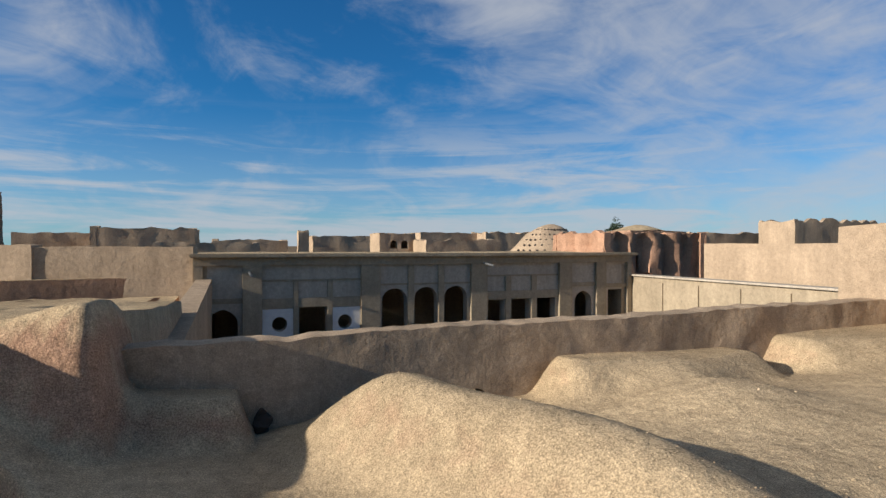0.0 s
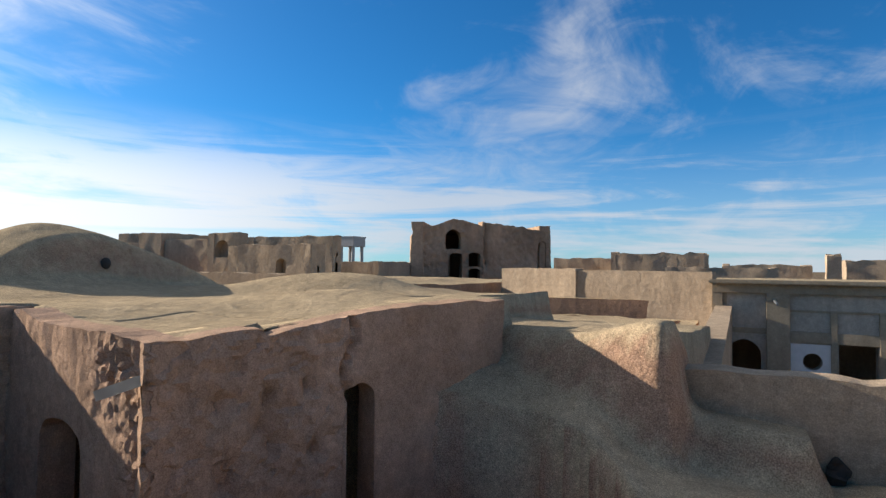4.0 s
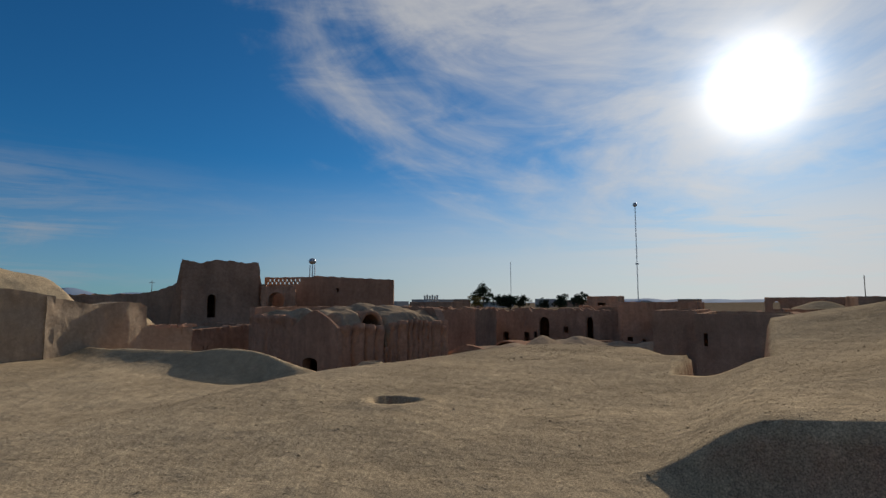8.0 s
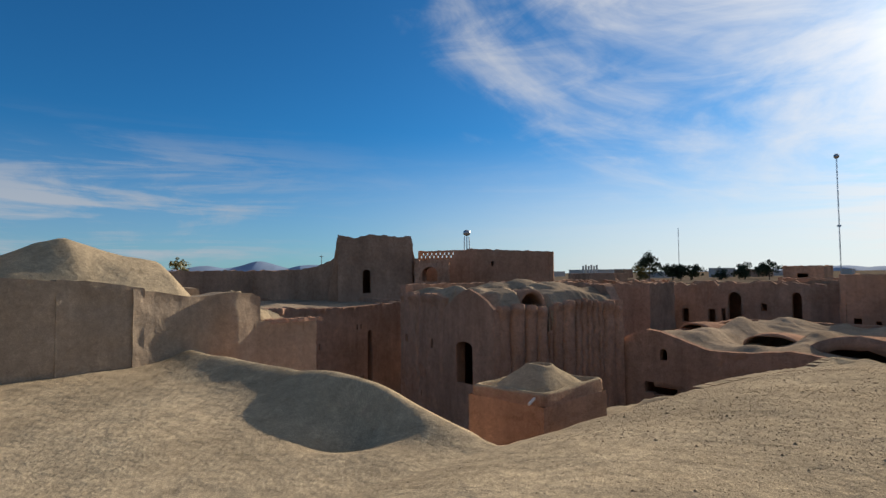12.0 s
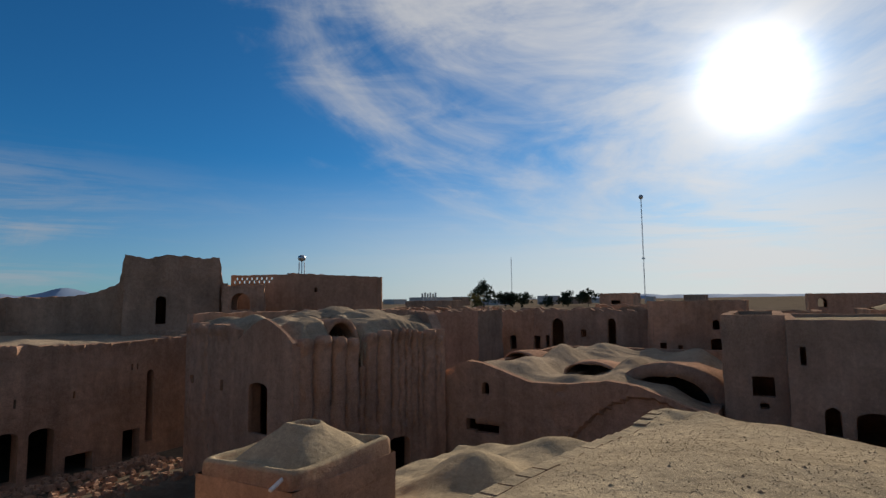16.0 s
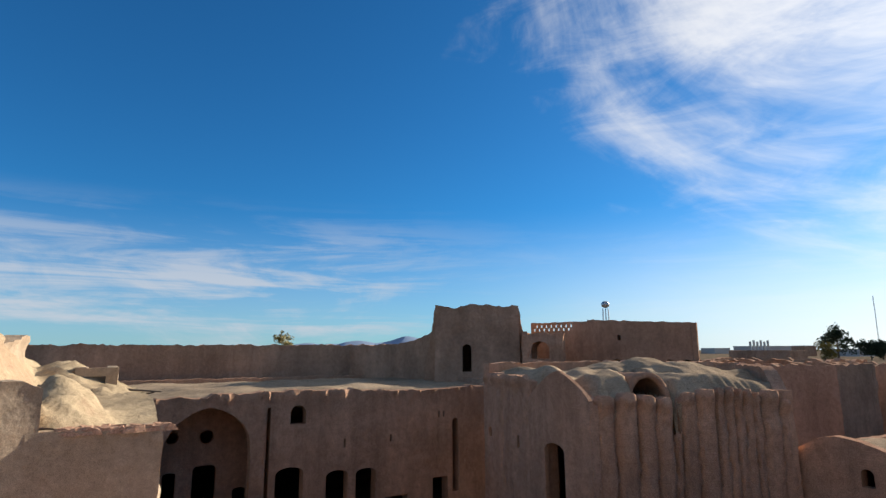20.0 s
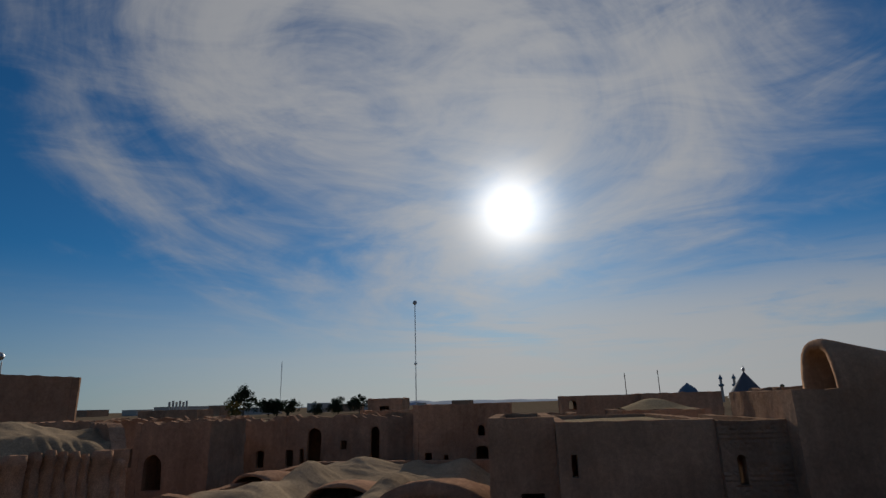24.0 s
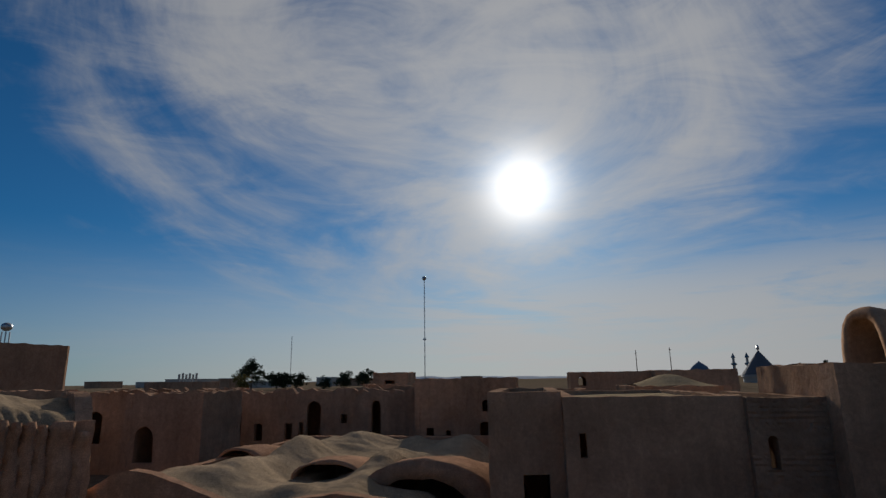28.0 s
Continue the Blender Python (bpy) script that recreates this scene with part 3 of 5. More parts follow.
    wz = wz + bump_at(x, y, -6.0, 3.4, 2.4, 1.5, 0.40) + bump_at(x, y, -9.3, 8.6, 2.4, 1.7, 0.72) + 0.70 * np.sqrt(np.clip(1 - ((y - 9.0) / np.where(y < 9, 1.9, 2.9)) ** 2, 0, 1)) ** 1.4 * sstep(-x, 6.85, 7.3) * (1 - sstep(-x, 8.0, 10.5)) + bump_at(x, y, -13.2, 4.4, 3.2, 1.8, 0.72)
    wz = wz + bump_at(x, y, -14.8, 1.8, 3.0, 1.7, 0.35) + bump_at(x, y, -15.5, 9.6, 3.2, 2.2, 0.6) + bump_at(x, y, -1.6, 9.0, 1.3, 1.2, 0.22) + bump_at(x, y, -3.6, 12.8, 1.5, 1.2, 0.35) + bump_at(x, y, -5.4, 12.2, 1.5, 1.4, 0.3)
    z = z * (1 - west) + west * wz
    # northern block: its face runs from the wall's corner to a rounded end
    s = y - 8.02 + 0.36 * (np.clip(x, 1.0, 3.0) - 1.38)
    block_ = sstep(s, -0.06, 0.2) * sstep(3.12 - x, -0.04, 0.16) * sstep(x - rim, -0.05, 0.05)
    z = z * (1 - block_) + block_ * (0.12 + 0.16 * sstep(x, 2.2, 2.9) * (1 - sstep(y, 8.2, 9.2)) - 0.09 * np.clip(y - 8.6, 0, 7) + 0.9 * u)
    # light well: a deep part and a sloping shelf
    edge = 1.2 + 0.92 * (y - 2.9)
    shelf = sstep(edge - x, 0.0, 1.5) * sstep(x, -3.22, -3.08) * sstep(y, 0.25, 0.9) * (1 - sstep(y, 2.85, 2.95))
    z = z * (1 - shelf) + shelf * (-0.40 - 0.06 * np.clip(y - 0.8, 0, 2.2) ** 2 * 2.2 - 0.05 * (x + 3.15) + u)
    deep = sstep(1.2 - x, 0.0, 0.15) * sstep(x, -3.2, -3.1) * sstep(y, 2.85, 2.95) * (1 - sstep(y + 0.19 * np.clip(x, -3.2, 0), 5.22, 5.32))
    z = z * (1 - deep) + deep * -4.2
    if rooms:
        # dark rooms behind the doorway and the arch
        room = ((x > -2.2) & (x < -0.6) & (y > 5.18 - 0.19 * x) & (y < 7.1)) | ((x > 0.0) & (x < 0.62) & (y > 6.15) & (y < 7.1))
        z = np.where(room, -4.2, z)
    # edges: southern yard, western end, north-western drop
    yard = sstep(lip_x - x, -0.02, 0.18) * sstep(-7.39 - 0.137 * (x + 8) - y, -0.05, 0.1)
    gone = np.maximum(yard, sstep(-x, 19.75, 19.95) * (y < -0.2))
    gone = np.maximum(gone, sstep(y - edge_y, 0.0, 0.35) * (1 - west) * (x < -8))
    gone = np.maximum(gone, sstep(y, 8.95, 9.05) * sstep(x, 3.0, 3.15))
    z = z * (1 - gone) + gone * -6.5
    return z


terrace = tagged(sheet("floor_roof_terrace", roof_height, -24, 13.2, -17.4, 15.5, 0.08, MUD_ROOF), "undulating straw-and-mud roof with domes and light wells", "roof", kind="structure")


def ground_height(x, y):
    far = np.hypot(x, y)
    return GROUND_Z + (12 * lumps(x * 0.02, y * 0.02) + 8.0) * sstep(far, 70, 170)


ground = tagged(sheet("ground", ground_height, -2600, 2600, -2600, 2600, 26, GROUND), "flat dry desert ground", "ground", kind="structure")

# ---- the light well: exposed brickwork, doorway and arch ----
for x0, x1, y0, y1 in ((-2.4, -0.4, 5.2, 7.25), (-0.14, 0.76, 6.0, 7.3)):
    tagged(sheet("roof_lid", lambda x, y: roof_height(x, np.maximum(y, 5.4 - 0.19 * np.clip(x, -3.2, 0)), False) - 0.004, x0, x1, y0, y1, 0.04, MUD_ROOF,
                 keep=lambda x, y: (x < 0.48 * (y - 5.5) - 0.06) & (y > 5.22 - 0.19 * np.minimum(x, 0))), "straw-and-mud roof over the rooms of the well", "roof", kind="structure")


def roof_at(x, y):
    return float(roof_height(np.array([x]), np.array([y]), False)[0]) + 0.012


def crumble(u, z, end=3.14):
    """Plaster fallen away towards the broken corner, in small crumbs and pits."""
    broken = max(math.exp(-((end - u) / 0.3) ** 2), 0.9 * math.exp(-((z + 0.12) / 0.3) ** 2) * sstep(u, 1.9, 2.6), 0.5 * math.exp(-(u / 0.12) ** 2))
    pits = min(0.0, fbm(u * 8.0, z * 8.0, 7.7, 4) + 0.12)
    crumbs = 0.05 * noise.noise(Vector((u * 15.0, z * 15.0, 3.1))) + 0.03 * noise.noise(Vector((u * 31.0, z * 31.0, 5.1)))
    return 0.012 * fbm(u * 5.0, z * 3.0, 1.3, 3) + broken * (0.16 * pits + crumbs - 0.02)


def crumble_arch(u, z):
    hole = 0.0
    for hu, hz, r in ((0.83, -0.52, 0.08), (0.87, -0.30, 0.05), (0.91, -0.68, 0.05), (0.55, -0.85, 0.08), (0.50, -0.3, 0.05), (1.18, -0.22, 0.04), (1.25, -0.75, 0.05)):
        hole -= 0.11 * math.exp(-((u - hu) ** 2 + ((z - hz) * 0.6) ** 2) / r ** 2)
    crack = -0.08 * math.exp(-((u - 1.55 - 0.05 * math.sin(z * 9)) / 0.03) ** 2) * (z > -0.35)
    pitted = 1 - sstep(u, 1.45, 1.7)
    pits = min(0.0, fbm(u * 7.0, z * 7.0, 2.7, 4) + 0.05)
    edge = math.exp(-(u / 0.22) ** 2) + 0.6 * math.exp(-((z - 0.1) / 0.14) ** 2) * pitted
    return 0.016 * fbm(u * 6.0, z * 4.0, 8.1, 3) + pitted * (0.05 * pits + 0.022 * noise.noise(Vector((u * 16.0, z * 16.0, 1.1)))) + edge * 0.06 * (fbm(u * 9.0, z * 9.0, 4.4, 3) - 0.2) + hole + crack


DOOR_U = (1.05, 2.05)
well_wall = tagged(mud_wall("wall_light_well", (-3.14, 5.70), (-0.03, 5.11), -4.2, 0.05, 0.3, MUD_CRUMB, openings=[(DOOR_U[0], DOOR_U[1], -3.4, -0.6, "flat")], step=0.035, ragged=0.03, rough=0.02,
                            top=lambda u: roof_at(min(-0.4, -3.14 + 0.983 * u), 5.70 - 0.185 * u + 0.36), relief=crumble), "crumbling mud wall of the light well with a doorway", "wall", kind="structure")
arch_wall = tagged(mud_wall("wall_arched", (-0.051, 5.09), (1.38, 8.05), -3.0, 0.3, 0.3, MUD_CRUMB, openings=[(1.53, 1.80, -2.2, -0.25, "point")], step=0.04, ragged=0.025, rough=0.02,
                            top=lambda u: roof_at(-0.051 + 0.4353 * u - 0.315, max(5.5, 5.09 + 0.9003 * u + 0.152)), relief=crumble_arch), "cracked mud wall with a small pointed arch", "wall", kind="structure")
brick_face = tagged(mud_wall("wall_brick_faced", (-3.125, 2.86), (-3.125, 6.1), -4.2, 0.2, 0.3, MUD_WELL, step=0.09, ragged=0.015, rough=0.02, top=lambda u: roof_at(-3.3, 2.86 + u) - 0.03), "mud-brick wall with two dark rain stains", "wall", kind="structure")


def brick_mesh(w, d, h, seed):
    """One worn mud brick with broken corners."""
    bm = box(bmesh.new(), -d / 2, d / 2, -w / 2, w / 2, -h / 2, h / 2, 0.008)
    for v in bm.verts:
        v.co += Vector((fbm(v.co.y * 9 + seed, v.co.z * 9), fbm(v.co.z * 9, v.co.x * 9 + seed), fbm(v.co.y * 9, seed))) * 0.006
    me = bpy.data.meshes.new("brick")
    bm.to_mesh(me)
    bm.free()
    me.materials.append(MUD_WELL)
    return me


# ---- north: parapet and courtyard house ----
NX = -0.25
tagged(mud_wall("wall_parapet", (12.95, 8.62), (3.0, 8.62), -1.6, -0.12, 0.34, MUD_PALE, openings=[(6.45, 6.72, -1.35, -0.78, "round")],
                step=0.08, ragged=0.03, rough=0.05, top=lambda u: -0.05 - 0.012 * u, relief=lambda u, z: 0.06 * fbm(u * 2.6, z * 1.5, 4.4, 4) - 0.05 * max(0.0, noise.noise(Vector((u * 3.7, z * 0.9, 1.7))))), "rough low mud parapet along the roof edge", "wall", kind="structure")
tagged(mud_wall("wall_tall_roofside", (12.9, 9.0), (12.9, 2.0), -1.6, 1.15, 0.5, MUD_PALE, step=0.3, ragged=0.05, rough=0.04, top=lambda u: 1.02 + 0.05 * u), "tall smooth sunlit mud wall", "wall", kind="structure")


def courtyard_house():
    """The restored house across the court: stucco wall with arched and square openings between proud pilasters."""
    x0, x1, y = 2.9 + NX, 21.1 + NX, 24.0
    base = empty("courtyard_house", "restored buff stucco courtyard house with arched openings", "house", (12, 28, GROUND_Z))
    inv = Matrix.Translation((-12, -28, -GROUND_Z))
    made = []
    doors = [(6.45, 7.45, -3.9, -1.52, "rect"), (9.55, 10.56, -3.9, -0.90, "round"), (10.86, 11.82, -3.9, -0.88, "round"), (12.10, 13.10, -3.9, -0.86, "round"), (14.02, 14.77, -3.9, -1.49, "rect"),
             (15.09, 15.98, -3.9, -1.48, "rect"), (16.30, 17.20, -3.9, -1.47, "rect"), (18.18, 19.05, -3.9, -1.22, "point"), (19.92, 20.72, -3.9, -1.20, "rect"), (3.35, 4.35, -3.9, -1.5, "point"),
             (5.50, 6.02, -2.36, -1.84, "circle"), (7.86, 8.38, -2.36, -1.84, "circle")]
    made.append(mud_wall("wall", (x0, y), (x1, y), GROUND_Z, 0.25, 0.45, PANEL, openings=[(a + NX - x0, b + NX - x0, c, d, k) for a, b, c, d, k in doors], step=0.8, ragged=0.0, rough=0.006, parent=base))
    for a, b, k in (((x1, y), (x1, 32.0), 0), ((x1, 32.0), (x0, 32.0), 1), ((x0, 32.0), (x0, y), 2)):
        made.append(mud_wall("wall", a, b, GROUND_Z, 0.25, 0.45, STUCCO, step=1.5, ragged=0.0, rough=0.01, parent=base, seed=k))

    def piece(kind, xa, xb, za, zb, proud, material=STUCCO, label="", depth=0.02):
        bm = box(bmesh.new(), xa + NX, xb + NX, y - proud, y + depth, za, zb, 0.012)
        made.append(part(kind, bm, material, base, label))

    for xa, xb in ((2.9, 3.22), (4.50, 5.16), (8.72, 9.46), (13.22, 13.94), (17.34, 17.97), (19.22, 19.74), (20.86, 21.1)):
        piece("pilaster", xa, xb, -6.0, 0.02, 0.15)
    piece("frieze", 2.9, 21.1, 0.02, 0.32, 0.17)
    for xa, xb, zb in ((4.50, 9.46, -1.17), (13.94, 17.34, -1.12)):
        piece("lintel", xa + 0.66 if xa < 5 else xa, xb - 0.74 if xa < 5 else xb, zb - 0.34, zb, 0.07)
    piece("lintel", 3.22, 4.50, -1.30, -1.12, 0.06)
    piece("lintel", 17.97, 19.22, -1.02, -0.84, 0.06)
    piece("lintel", 19.74, 20.86, -1.10, -0.92, 0.06)
    for xa, xb in ((6.24, 6.42), (7.47, 7.66), (14.80, 15.06), (16.01, 16.27)):
        piece("mullion", xa, xb, -4.0, -0.5, 0.08)
    for xa, xb in ((10.58, 10.83), (11.83, 12.08)):
        piece("mullion", xa, xb, -4.0, -0.02, 0.09)
    for xa, xb, za in ((5.16, 8.72, -0.55), (13.94, 17.34, -0.52)):
        piece("string_course", xa, xb, za, za + 0.07, 0.05)
    piece("string_course", 9.46, 13.22, -0.78, -0.71, 0.05)
    # white-washed surrounds of the round windows
    for xa, xb, cx in ((5.17, 6.24, 5.76), (7.66, 8.71, 8.12)):
        ring = mud_wall("white_surround", (xa + NX, y - 0.03), (xb + NX, y - 0.03), -4.0, -1.55, 0.028, WHITE, openings=[(cx - 0.27 - xa, cx + 0.27 - xa, -2.37, -1.83, "circle")], step=0.6, ragged=0, rough=0.0, parent=base, label="whitewashed panel with a round opening")
        made.append(ring)
    cor = box(bmesh.new(), x0 - 0.1, x1 + 0.15, y - 0.42, y + 0.3, 0.32, 0.46, 0.03)
    made.append(part("cornice", cor, STUCCO, base))
    top = sheet("roof", lambda x, yy: 0.42 + 0.25 * lumps(x, yy), x0, x1, y - 0.3, 32, 0.4, MUD_ROOF)
    top.parent = base
    made.append(top)
    # rainwater spouts and their rusty stains
    for sx, sz in ((4.72, -0.22), (13.75, 0.02)):
        bm = rod(bmesh.new(), (sx + NX, y - 0.1, sz + 0.04), (sx + NX + 0.05, y - 1.0, sz - 0.06), 0.05, 0.045)
        made.append(part("spout", bm, STEEL, base, "metal rainwater spout"))
    for p in made:
        p.matrix_parent_inverse = inv


courtyard_house()
house("garden_wall", 21.15 + NX, 21.6 + NX, 8.9, 23.9, GROUND_Z, -0.6, "smooth buff courtyard wall with shallow panels", "wall", STUCCO, roof=None, ragged=0.01, rough=0.01, step=0.8, thick=0.2)
for i in range(7):
    ya = 10.2 + i * 1.95
    bm = box(bmesh.new(), 21.09 + NX, 21.15 + NX, ya, ya + 0.32, -4.5, -0.80, 0.01)
    tagged(part("trim_pilaster", bm, STUCCO, None), "shallow buff pilaster strip", "trim", kind="structure")
bm = box(bmesh.new(), 21.0 + NX, 21.7 + NX, 8.9, 23.9, -0.60, -0.53, 0.015)
tagged(part("trim_coping", bm, PANEL, None), "pale coping on the courtyard wall", "trim", kind="structure")
house("smooth_mud_building", 24.0, 34.0, 9.5, 22.8, GROUND_Z, 0.85, "large smooth sunlit mud building", "house", MUD_PALE, ragged=0.03, rough=0.03, step=1.2)
tagged(mud_wall("wall_court_west", (2.75, 24.0), (2.75, 9.0), GROUND_Z, -0.6, 0.5, MUD_PALE, step=0.6, ragged=0.02, rough=0.02, top=lambda u: -0.42 - 0.028 * u), "mud wall along the court's western side", "wall", kind="structure")
house("western_range", -6.0, 2.25, 15.6, 23.6, GROUND_Z, -0.95, "low flat mud roofs beside the court", "house", MUD_ROOF, roof=0.0, roof_lump=0.25)
tagged(mud_wall("wall_sunlit", (-2.3, 25.1), (2.65, 24.05), GROUND_Z, 0.70, 0.5, MUD_PALE, step=0.35, ragged=0.03, rough=0.03), "smooth sunlit mud wall", "wall", kind="structure")
tagged(mud_wall("wall_sunlit_west", (-6.0, 26.4), (-2.3, 25.0), GROUND_Z, 0.75, 0.5, MUD_PALE, step=0.35, ragged=0.06, rough=0.04), "smooth sunlit mud wall turning west", "wall", kind="structure")

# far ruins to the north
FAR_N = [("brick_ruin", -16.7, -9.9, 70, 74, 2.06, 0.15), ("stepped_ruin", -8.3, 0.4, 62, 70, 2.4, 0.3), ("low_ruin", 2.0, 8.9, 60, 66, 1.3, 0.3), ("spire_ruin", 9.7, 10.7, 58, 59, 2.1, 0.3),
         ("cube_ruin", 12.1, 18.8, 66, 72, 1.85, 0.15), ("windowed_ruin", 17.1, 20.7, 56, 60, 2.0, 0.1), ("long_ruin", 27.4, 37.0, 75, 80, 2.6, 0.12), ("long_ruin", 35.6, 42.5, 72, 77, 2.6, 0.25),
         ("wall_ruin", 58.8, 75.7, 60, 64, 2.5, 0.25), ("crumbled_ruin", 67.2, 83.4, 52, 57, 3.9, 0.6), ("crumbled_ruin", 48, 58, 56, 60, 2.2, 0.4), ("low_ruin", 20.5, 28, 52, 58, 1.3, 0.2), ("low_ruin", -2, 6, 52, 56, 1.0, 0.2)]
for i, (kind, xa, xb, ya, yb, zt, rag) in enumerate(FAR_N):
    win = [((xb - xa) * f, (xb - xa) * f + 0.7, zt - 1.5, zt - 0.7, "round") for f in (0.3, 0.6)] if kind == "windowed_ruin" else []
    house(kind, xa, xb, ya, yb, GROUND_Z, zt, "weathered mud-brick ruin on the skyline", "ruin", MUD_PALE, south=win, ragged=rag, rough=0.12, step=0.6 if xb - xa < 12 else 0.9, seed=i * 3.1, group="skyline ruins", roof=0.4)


def pigeon_tower():
    base = empty("pigeon_tower", "pale conical pigeon tower pierced with rows of nest holes", "ruin", (28.7, 44, GROUND_Z))
    bm = bmesh.new()
    lathe(bm, (0, 0, 0), [(3.7, 0), (3.6, 8.9), (2.9, 9.7), (1.9, 10.6), (1.0, 11.2), (0.4, 11.45), (0, 11.5)], 48)
    for v in bm.verts:
        v.co += Vector((fbm(v.co.x, v.co.y, v.co.z), fbm(v.co.y, v.co.z, 3), 0.6 * fbm(v.co.x, v.co.z, 9))) * 0.2
    body = part("body", bm, MUD_PALE, base, smooth=True)
    # solid dark balls on the skin stand in for the shade inside nest holes
    for row in range(5):
        for k in range(13):
            a = radians(188 + k * 11 + (row % 2) * 5.5)
            z = 9.3 + row * 0.42
            r = np.interp(z, [8.9, 9.7, 10.6, 11.2], [3.6, 2.9, 1.9, 1.0])
            bm = bmesh.new()
            bmesh.ops.create_icosphere(bm, subdivisions=1, radius=0.11, matrix=Matrix.Translation((r * math.cos(a), r * math.sin(a), z)))
            part("nest_hole_shade", bm, DARK, body)


pigeon_tower()
house("fluted_ruin", 25.3, 33.4, 32.0, 38.0, GROUND_Z, 1.6, "dark fluted mud-brick ruin with a gap of daylight", "ruin", MUD_OLD, south=[(2.4, 3.0, -0.9, 0.2, "rect"), (1.9, 4.0, -3.0, -1.2, "rect")], flute=0.5, ragged=0.2, rough=0.1, step=0.3)
house("domed_ruin", 38.4, 45.0, 46, 52, GROUND_Z, 2.2, "domed mud ruin on the skyline", "ruin", MUD_FAR, roof_height_at=lambda x, y: 2.0 + bump_at(x, y, 41.7, 49, 2.4, 2.4, 0.9), ragged=0.1)

# ---- north-west: ruined tower, roofs and water tank ----
def flaked(u, z):
    return 0.10 * noise.noise(Vector((u * 3.1, z * 3.1, 6.0))) + 0.07 * noise.noise(Vector((u * 6.3, z * 6.3, 2.0)))


block("ruined_tower", [(-17.9, 38.25), (-13.6, 41.5), (-9.7, 45.8), (-14.0, 52.0), (-21.3, 47.0)], GROUND_Z, 4.1, "ruined two-storey mud tower with arched niches", "tower", MUD_CRUMB_PALE,
      openings={0: [(2.55, 3.72, 2.15, 3.62, "point"), (2.85, 3.8, -0.6, 1.85, "flat"), (4.3, 5.2, 0.85, 1.9, "flat"), (4.3, 5.2, -0.45, 0.72, "flat")], 1: [(4.7, 5.4, 0.2, 2.9, "point")]},
      tops={0: lambda u: 3.5 + 0.85 * math.exp(-((u - 3.4) / 2.0) ** 2) - 0.5 * math.exp(-(u / 0.35) ** 2), 1: lambda u: 4.2 - 0.09 * u - 0.5 * math.exp(-((5.8 - u) / 0.4) ** 2)}, ragged=0.10, rough=0.12, step=0.13, roof=0.45, thick=0.9,
      relief={0: flaked, 1: lambda u, z: 0.5 * flaked(u, z) - 0.35 * math.exp(-((u - 0.25 - 0.1 * math.sin(z * 2)) / 0.16) ** 2) * sstep(z, 0.4, 1.2)})
WNW = [("mud_house", -33.4, -29.0, 26.0, 30.0, 2.75, []), ("mud_house", -28.9, -24.9, 26.2, 29.0, 2.3, []), ("fort_house", -24.7, -22.5, 26.0, 27.0, 2.62, [(0.55, 1.85, 1.2, 2.2, "round")]),
       ("mud_house", -24.2, -17.4, 28.6, 29.4, 2.5, []), ("mud_house", -17.3, -12.4, 21.0, 21.9, 1.65, [(2.95, 3.5, 0.2, 1.05, "round")]), ("ruin_house", -26.0, -18.0, 34.2, 39.0, 1.1, []), ("ruin_house", -34, -26, 17.5, 22.5, 1.9, [])]
for i, (kind, xa, xb, ya, yb, zt, op) in enumerate(WNW):
    house(kind, xa, xb, ya, yb, GROUND_Z, zt, "rounded plain mud house among the roofs", "house", MUD_PALE, south=op, ragged=0.08, rough=0.06, step=0.3, seed=20 + i, group="western houses")
house("roof_wall", -12.2, -5.8, 14.9, 15.35, GROUND_Z, 0.5, "low mud wall with a rounded crest", "wall", MUD_PALE, ragged=0.04, step=0.3)
house("flat_roofs", -24.0, -6.5, 15.4, 34.0, GROUND_Z, 0.1, "low uneven mud roofs", "house", MUD_ROOF, roof=0.0, roof_lump=0.5, step=1.0)
house("flat_roofs", -6.5, 2.3, 24.5, 40.0, GROUND_Z, -0.4, "low uneven mud roofs", "house", MUD_ROOF, roof=0.0, roof_lump=0.5, step=1.0)
tagged(mud_wall("wall_far_west", (-27.0, 9.4), (-27.0, 14.4), GROUND_Z, 2.0, 0.5, MUD_PALE, step=0.4, ragged=0.05), "long plain mud wall on the western skyline", "wall", kind="structure")
house("western_roofs", -40.0, -24.1, 11.0, 20.0, GROUND_Z, 0.35, "low uneven mud roofs with humps", "house", MUD_ROOF, roof=0.0, roof_lump=0.6, step=1.0)


def water_tank():
    x, y, z = -63.4, 91.5, -1.0
    base = empty("water_tower", "concrete water tank raised on four pillars", "water tower", (x, y, z))
    for dx in (-1.4, 1.4):
        for dy in (-1.4, 1.4):
            part("pillar", rod(bmesh.new(), (dx, dy, -6.0), (dx, dy, 5.8), 0.38, 0.34, 10), CONCRETE, base)
    tank = part("tank", box(bmesh.new(), -1.9, 1.9, -1.9, 1.9, 5.6, 7.45, 0.08), CONCRETE, base)
    part("rim", box(bmesh.new(), -1.98, 1.98, -1.98, 1.98, 7.3, 7.55, 0.04), CONCRETE, tank)


water_tank()

# ---- south: ruined houses round the sunken yard ----


# the fluted house has two fronts that meet at an obtuse corner: a plain one with the gabled bay, and one of rain-worn columns
FA, FB, FC = Vector((-31.6, -35.6)), Vector((-30.15, -24.9)), Vector((-39.2, -21.5))
